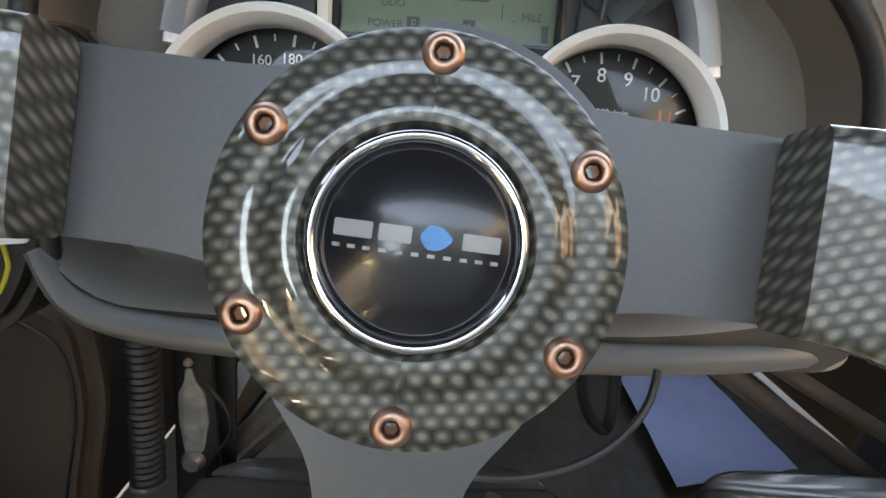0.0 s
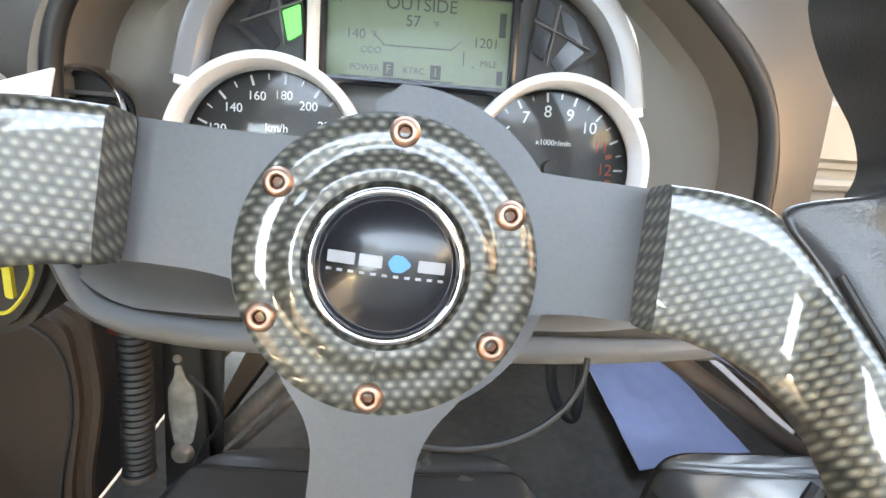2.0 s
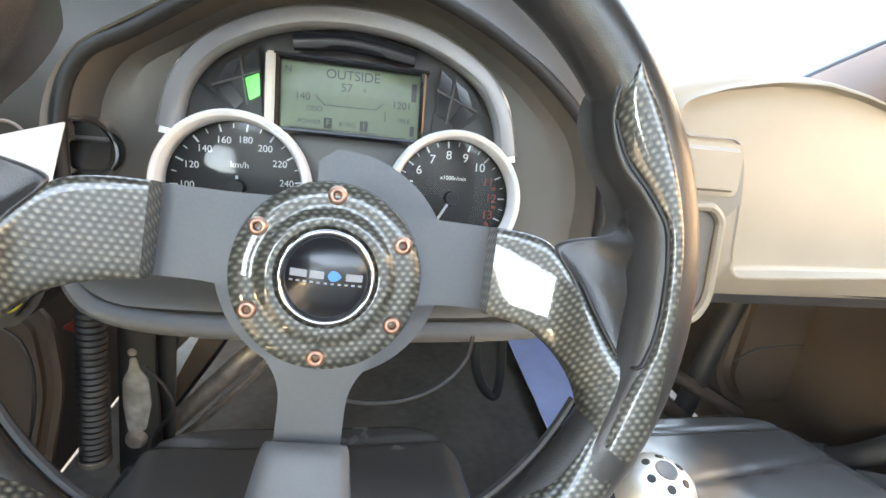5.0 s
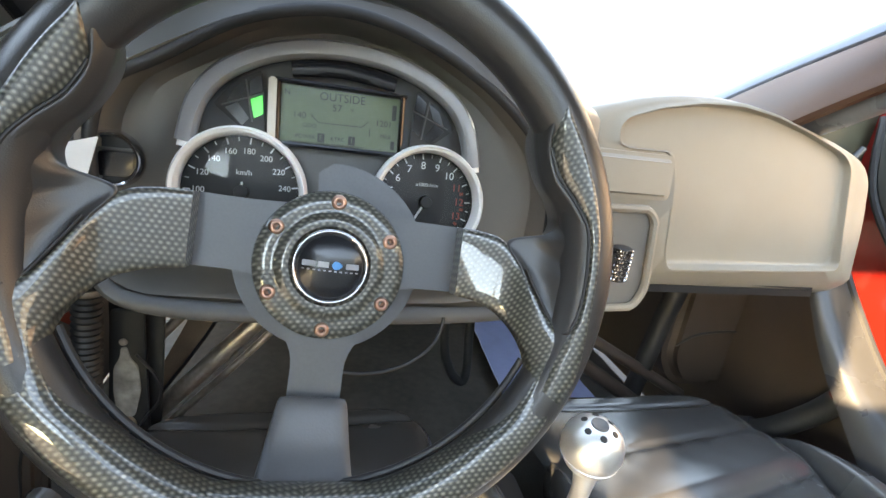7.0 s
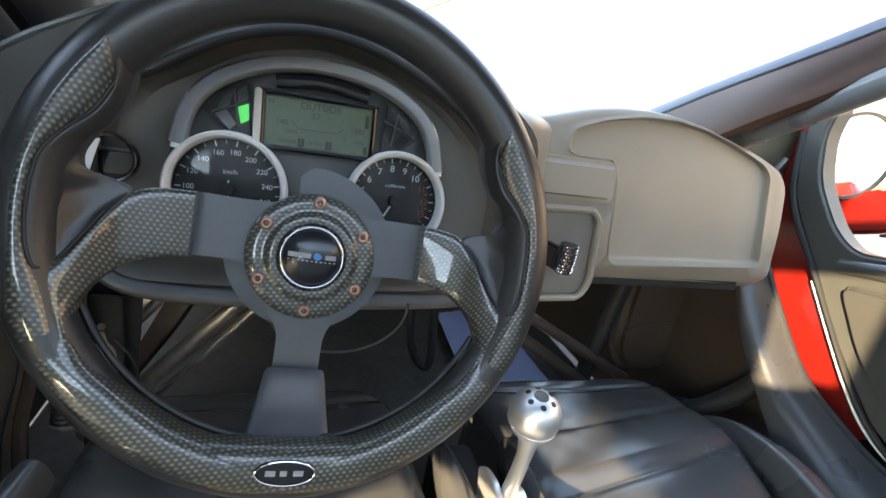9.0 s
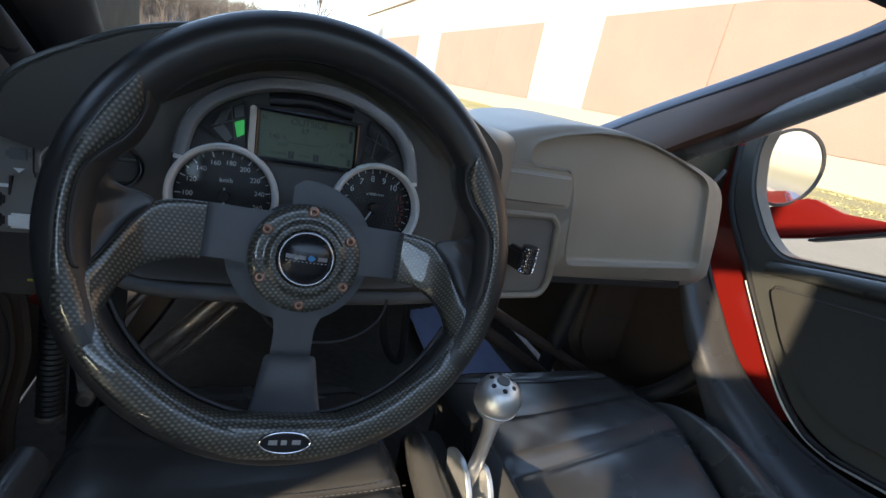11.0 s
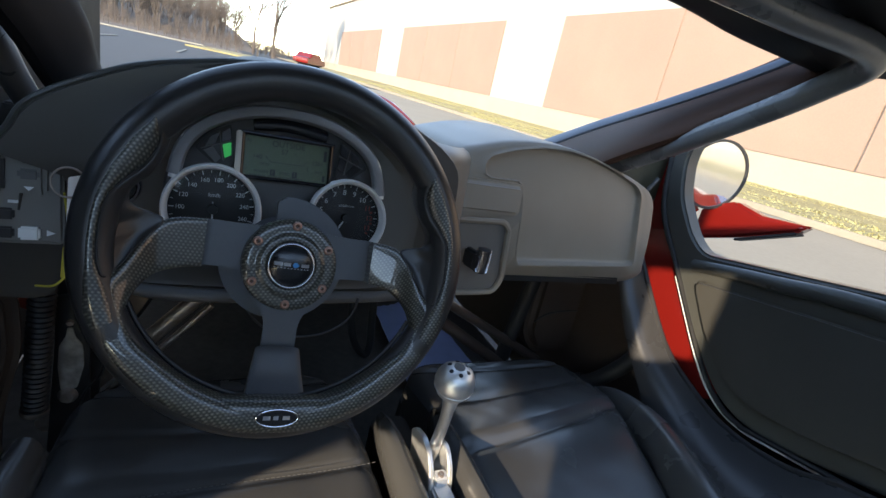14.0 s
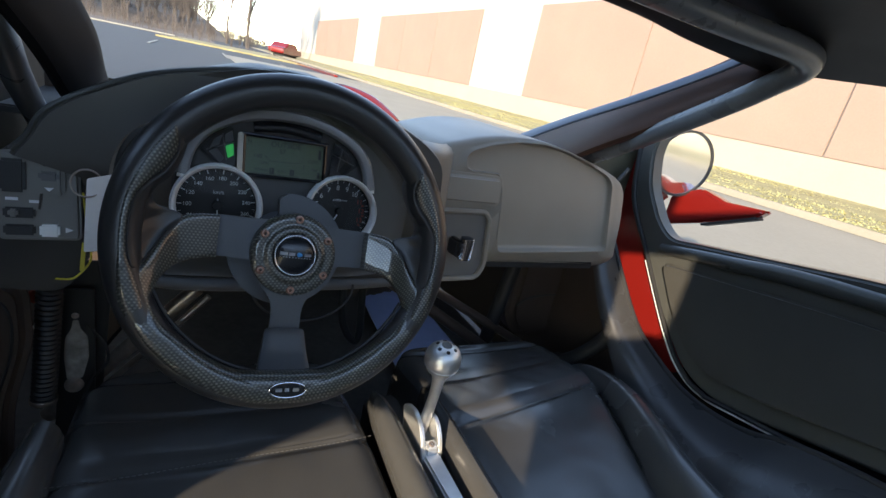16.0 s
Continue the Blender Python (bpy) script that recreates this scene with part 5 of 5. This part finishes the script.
for u, w, h in ((-0.0120, 0.0078, 0.0032), (-0.0040, 0.0062, 0.0032), (0.0122, 0.0076, 0.0032)):
    part("mark_bar", on_dome(u, 0.0012, w, h, 0.0007, 0.0002), MARK_GREY, horn)
part("mark_leaf", plate(rounded([(0.0004, 0.0012), (0.0020, 0.0036), (0.0046, 0.0034), (0.0070, 0.0012), (0.0046, -0.0010), (0.0020, -0.0012)], 0.0010), "z", 0.0078, 0.0090, 0.0002), BLUE_INK, horn, "small blue leaf mark")
for k in range(11):
    part("mark_dash", on_dome(-0.0150 + 0.0030 * k, -0.0022, 0.0014, 0.0007, 0.0006), MARK_GREY, horn)

# ---- seats and gear lever ----
def cushion(x0, right, y0, y1, ztop, dip, fall, crease=(0.0, 0.0, 0.0)):
    """A padded seat cushion: dished across, falling towards a rounded front edge."""
    def f(u, v):
        y = y0 + (y1 - y0) * v
        x = x0 + (right(y) - x0) * u
        e = abs(2 * u - 1)
        z = ztop + dip * e ** 3 - 0.02 * e ** 14
        k = min(1.0, max(0.0, (y - 0.04) / (y1 - 0.04)))
        z -= fall * k * k * (3 - 2 * k)
        edge = y1 - 0.06 * e ** 6
        z -= 0.13 * max(0.0, (y - edge + 0.035) / 0.035) ** 2.4
        z += 0.0022 * noise.noise((x * 9, y * 7, 3)) + 0.0006 * noise.noise((x * 30, y * 26, 7))
        line = crease[0] + crease[1] * (x - x0)
        z -= 0.003 * math.exp(-((y - line) / 0.009) ** 2)
        z += crease[2] * min(1, max(0, (y - line) / 0.03))
        z -= 0.002 * math.exp(-((y - line - 0.125 + 0.02 * u) / 0.010) ** 2)
        z -= 0.004 * math.exp(-((y - y1 + 0.065) / 0.006) ** 2)
        return (x, y, z)
    return grid(f, 70, 280, 0.12)


seat = thing("driver_seat", "black vinyl driver seat with stitched bolsters", "car seat")
part("cushion", cushion(-0.24, lambda y: 0.160, -0.80, 0.385, 0.262, 0.012, 0.040, (0.085, -0.01, 0.004)), SEAT_VINYL, seat)
part("bolster", sweep([(0.180, -0.80, 0.262, 0.022, 0.035), (0.182, -0.3, 0.268, 0.022, 0.036), (0.186, -0.05, 0.270, 0.021, 0.036), (0.192, 0.10, 0.266, 0.018, 0.034), (0.198, 0.17, 0.245, 0.010, 0.028)], (0, 0, 1), 16, 8), SEAT_VINYL, seat)
part("bolster", sweep([(-0.262, -0.80, 0.262, 0.03, 0.04), (-0.262, -0.1, 0.272, 0.03, 0.04), (-0.255, 0.16, 0.262, 0.022, 0.035)], (0, 0, 1), 16, 8), SEAT_VINYL, seat)
for k in range(60):
    part("stitch", box((-0.235 + 0.0066 * k, 0.066 + 0.012 * math.sin(k * 0.05), 0.2655 + 0.012 * abs((k / 59) * 2 - 1) ** 3), (0.0040, 0.0006, 0.0008)), GREY_PLASTIC, seat)
pseat = thing("passenger_seat", "black vinyl passenger seat with a rounded front edge", "car seat")
part("cushion", cushion(0.292, lambda y: 0.700 - 0.19 * min(1.0, max(0.0, (0.14 - y) / 0.45)) ** 0.8, -0.80, 0.385, 0.272, 0.010, 0.045, (0.060, 0.20, 0.010)), SEAT_VINYL, pseat)
part("bolster", sweep([(0.272, -0.80, 0.262, 0.020, 0.035), (0.274, -0.2, 0.266, 0.020, 0.036), (0.285, 0.08, 0.262, 0.018, 0.034), (0.300, 0.18, 0.235, 0.010, 0.028)], (0, 0, 1), 16, 8), SEAT_VINYL, pseat)
part("bolster", sweep([(0.520, -0.80, 0.300, 0.034, 0.055), (0.535, -0.35, 0.298, 0.034, 0.055), (0.575, -0.17, 0.290, 0.033, 0.052), (0.625, -0.07, 0.282, 0.031, 0.050), (0.672, 0.02, 0.272, 0.028, 0.045), (0.700, 0.10, 0.262, 0.022, 0.038), (0.712, 0.17, 0.248, 0.014, 0.030), (0.712, 0.22, 0.230, 0.008, 0.02)], (0, 0, 1), 18, 8), SEAT_VINYL, pseat)

console = solo("centre_console", plate(rounded([(0.196, -0.9), (0.262, -0.9), (0.262, 0.22), (0.196, 0.22)], 0.015), "z", 0.06, 0.235, 0.012, 3), BLACK, "black console between the seats", "console")
gear = thing("gear_lever", "machined aluminium gear lever with a ball knob", "gear lever")
part("base", box((0.230, 0.045, 0.250), (0.040, 0.10, 0.034), 0.006), ALU, gear, "machined base")
part("rail", plate(rounded([(0.216, 0.018), (0.244, 0.018), (0.242, -0.10), (0.240, -0.34), (0.222, -0.34), (0.219, -0.10)], 0.004), "z", 0.234, 0.284, 0.004, 3), ALU, gear, "brushed aluminium rail")
for x, outline in ((0.216, [(0.000, 0.255), (0.004, 0.287), (0.014, 0.308), (0.030, 0.323), (0.052, 0.329), (0.074, 0.324), (0.090, 0.312), (0.084, 0.300), (0.072, 0.255)]), (0.244, [(0.000, 0.255), (0.004, 0.287), (0.012, 0.306), (0.026, 0.320), (0.040, 0.325), (0.056, 0.318), (0.066, 0.300), (0.066, 0.255)])):
    part("cheek", plate(rounded(outline, 0.006), "x", x - 0.0035, x + 0.0035, 0.0014, 3), ALU, gear, "arched machined side cheek")
part("cross_block", box((0.230, 0.012, 0.280), (0.021, 0.018, 0.036), 0.003), ALU, gear, "machined cross block")
part("pivot_bolt", lathe([(0.0014, 0.0014), (0.0018, 0.0026), (0.0040, 0.0026), (0.0048, 0.0)], 20, Matrix.Translation((0.230, 0.010, 0.298)) @ Matrix.Rotation(radians(15), 4, "X")), STEEL, gear, "small steel bolt head")
part("lever", sweep([(0.230, 0.050, 0.285, 0.0080, 0.0080), (0.229, 0.041, 0.322, 0.0085, 0.0085), (0.225, 0.029, 0.360, 0.0080, 0.0080), (0.2215, 0.020, 0.395, 0.0082, 0.0082), (0.2210, 0.019, 0.412, 0.0105, 0.0105), (0.2212, 0.0195, 0.421, 0.014, 0.014)], None, 20, 6), ALU, gear)
KM = Matrix.Translation((0.2218, 0.0215, 0.4395)) @ Matrix.Rotation(radians(8), 4, "X")
knob = part("knob", lathe([(0.013, -0.022), (0.0190, -0.0185), (0.0245, -0.0090), (0.0250, -0.0085), (0.0243, -0.0080), (0.0250, -0.0070), (0.0262, 0.0), (0.0250, 0.0085), (0.0215, 0.0155), (0.0160, 0.0205), (0.0090, 0.0238), (0, 0.0248)], 48, KM), ALU, gear, "brushed aluminium ball knob")
for k in range(6):
    a = 2 * math.pi * k / 6 + 0.3
    part("dimple", lathe([(0, 0.0006), (0.0026, 0.0005), (0.0031, -0.0006)], 16, KM @ Matrix.Rotation(a, 4, "Z") @ Matrix.Rotation(radians(31), 4, "Y") @ Matrix.Translation((0, 0, 0.0256))), BLACK, knob, "dark drilled dimple")
part("knob_emblem", lathe([(0, 0.0004), (0.0056, 0.0003), (0.0062, 0.0007), (0.0072, 0.0004), (0.0076, -0.0016)], 24, KM @ Matrix.Translation((0, 0, 0.0246))), GREY_PLASTIC, knob, "small grey emblem disc")

# ---- under the dash ----
knee = thing("knee_panel", "brown-olive padded knee panel", "knee panel")
part("pad", plate(rounded([(-0.50, 0.40), (-0.335, 0.450), (-0.292, 0.425), (-0.290, 0.338), (-0.318, 0.23), (-0.33, 0.06), (-0.50, 0.06)], 0.03), "y", 0.28, 0.31, 0.012, 3), BROWN_FABRIC, knee)
part("seam", sweep([(-0.36, 0.279, 0.43, 0.0016, 0.0016), (-0.315, 0.279, 0.40, 0.0018, 0.0018), (-0.312, 0.279, 0.33, 0.0018, 0.0018), (-0.34, 0.279, 0.22, 0.0018, 0.0018), (-0.35, 0.279, 0.10, 0.0016, 0.0016)], None, 8), BLACK, knee, "dark sewn seam")
hose = thing("duct_hose", "black ribbed air duct hose", "hose")
bm = lathe([(0.0150 + (0.0022 if i % 2 else 0), 0.0042 * i) for i in range(58)], 20)
bmesh.ops.transform(bm, matrix=Matrix.Translation((-0.294, 0.335, 0.20)) @ Matrix.Rotation(radians(5), 4, "Y"), verts=bm.verts)
part("ribs", bm, BLACK, hose, "", 20)
for z0 in (0.204, 0.425):
    part("clamp", lathe([(0.0178, -0.004), (0.0184, -0.003), (0.0184, 0.003), (0.0178, 0.004)], 24, Matrix.Translation((-0.294 + 0.087 * (z0 - 0.20), 0.335, z0)) @ Matrix.Rotation(radians(5), 4, "Y")), STEEL, hose, "steel hose clamp")
bracket = thing("pedal_bracket", "scuffed grey metal pedal bracket", "bracket")
part("arm", plate(rounded([(-0.292, 0.09), (-0.234, 0.09), (-0.228, 0.38), (-0.268, 0.38)], 0.006), "y", 0.370, 0.377, 0.001), DARK_AND_SHADED, bracket, "dark flat metal arm")
part("scuffed_patch", plate(rounded([(-0.258, 0.326), (-0.251, 0.326), (-0.248, 0.309), (-0.239, 0.296), (-0.238, 0.258), (-0.248, 0.216), (-0.269, 0.212), (-0.272, 0.256), (-0.269, 0.295), (-0.260, 0.311)], 0.006), "y", 0.3675, 0.371, 0.0005), SCUFFED, bracket, "scuffed bare metal patch")
part("bolt_head", lathe([(0, 0.003), (0.004, 0.003), (0.0055, 0.0)], 12, Matrix.Translation((-0.2545, 0.369, 0.334)) @ Matrix.Rotation(radians(90), 4, "X")), STEEL, bracket, "small steel bolt")
part("boss", lathe([(0, 0.010), (0.009, 0.009), (0.013, 0.004), (0.014, 0.0)], 20, Matrix.Translation((-0.260, 0.368, 0.204)) @ Matrix.Rotation(radians(90), 4, "X")), STEEL, bracket, "round steel pivot boss")
part("wire", tube([(-0.238, 0.36, 0.32), (-0.215, 0.36, 0.285), (-0.212, 0.36, 0.25), (-0.235, 0.36, 0.215), (-0.25, 0.36, 0.17)], 0.0022, 8), BLACK, bracket, "thin black wire")
part("back_plate", plate([(-0.285, 0.16), (-0.225, 0.16), (-0.205, 0.42), (-0.275, 0.42)], "y", 0.390, 0.396, 0.001), DARK_AND_SHADED, bracket, "dark back plate")
for pts, r, mat in (([(-0.315, 0.44, 0.092), (-0.228, 0.44, 0.186), (-0.158, 0.44, 0.262), (-0.08, 0.445, 0.345)], 0.014, STEEL), ([(-0.245, 0.43, 0.29), (-0.195, 0.45, 0.345), (-0.15, 0.47, 0.40)], 0.008, STEEL), ([(-0.285, 0.43, 0.090), (-0.205, 0.43, 0.176), (-0.135, 0.43, 0.250), (-0.06, 0.435, 0.332)], 0.006, STEEL),
                    ([(0.22, 0.43, 0.42), (0.336, 0.425, 0.345), (0.578, 0.42, 0.19), (0.65, 0.42, 0.14)], 0.014, BROWN_TUBE), ([(0.30, 0.43, 0.42), (0.406, 0.425, 0.35), (0.614, 0.42, 0.237), (0.70, 0.42, 0.19)], 0.011, BROWN_TUBE), ([(0.62, 0.40, 0.50), (0.61, 0.42, 0.35), (0.60, 0.44, 0.15)], 0.018, BLACK)):
    t = thing("chassis_tube", "bare chassis tube under the dashboard", "tube", group="chassis tubes")
    part("tube", tube(pts, r, 14), mat, t)
fbox = thing("brown_box", "dark brown padded box under the dash", "footwell box")
part("body", plate(rounded([(0.645, 0.44), (0.90, 0.44), (1.02, 0.28), (0.95, 0.20), (0.69, 0.20), (0.645, 0.26)], 0.03), "y", 0.42, 0.50, 0.02, 3), BROWN_FABRIC, fbox)
part("piping", sweep([(0.785, 0.419, 0.424, 0.004, 0.004), (0.857, 0.418, 0.390, 0.005, 0.005), (0.93, 0.418, 0.372, 0.005, 0.005), (0.985, 0.420, 0.340, 0.003, 0.003)], None, 10), RED_TRIM, fbox, "dull red piping")
part("seam", sweep([(0.655, 0.419, 0.30, 0.002, 0.002), (0.70, 0.4185, 0.325, 0.0025, 0.0025), (0.80, 0.4185, 0.33, 0.0025, 0.0025), (0.93, 0.419, 0.30, 0.002, 0.002)], None, 8), BLACK, fbox, "dark stitched seam")
part("clip", box((0.868, 0.41, 0.412), (0.022, 0.02, 0.018), 0.004), BLACK, fbox, "black clip")
side_duct = thing("side_duct", "black plastic duct in the footwell corner", "duct")
part("pipe", tube([(0.68, 0.33, 0.19), (0.715, 0.26, 0.235), (0.742, 0.215, 0.297), (0.750, 0.19, 0.345)], 0.017, 18), DARK_AND_SHADED, side_duct)
part("collar", tube([(0.700, 0.290, 0.215), (0.712, 0.266, 0.231)], 0.021, 18), BLACK, side_duct, "black collar")
lining = thing("tan_panel", "tan fabric-covered panel behind the pedals", "panel")
part("face", plate([(-0.285, 0.118), (-0.272, 0.175), (-0.222, 0.275), (-0.18, 0.36), (-0.14, 0.36), (-0.187, 0.266)], "y", 0.505, 0.515, 0.002), TAN_FABRIC, lining)
part("edge", sweep([(-0.283, 0.502, 0.12, 0.003, 0.003), (-0.187, 0.502, 0.264, 0.003, 0.003), (-0.14, 0.502, 0.355, 0.003, 0.003)], None, 8), BLACK, lining, "dark bound edge")


def sheet(u, v):
    a = Vector((0.40, 0.50)) * (1 - u) + Vector((0.625, 0.55)) * u
    b = Vector((0.415, 0.90)) * (1 - u) + Vector((0.60, 0.96)) * u
    p = a * (1 - v) + b * v
    return (p.x, p.y + (0.012 * noise.noise((u * 9, 0, 5)) if v > 0.95 else 0), 0.075 + 0.012 * v + 0.004 * noise.noise((u * 6, v * 8, 1)))


solo("paper_sheet", grid(sheet, 24, 24, 0.002), PAPER, "creased pale blue sheet lying in the footwell", "sheet")
cable = thing("hanging_cable", "black cable loop hanging under the dash", "cable")
part("loop", tube([(0.215, 0.50, 0.48), (0.222, 0.50, 0.28), (0.240, 0.50, 0.205), (0.268, 0.50, 0.172), (0.276, 0.50, 0.20), (0.268, 0.50, 0.30), (0.262, 0.50, 0.48)], 0.009, 10), BLACK, cable)
red_tab = solo("red_tab", plate([(-0.318, 0.376), (-0.298, 0.392), (-0.300, 0.366)], "y", 0.350, 0.356, 0.001), RED_INK, "small red plastic tab", "tab")
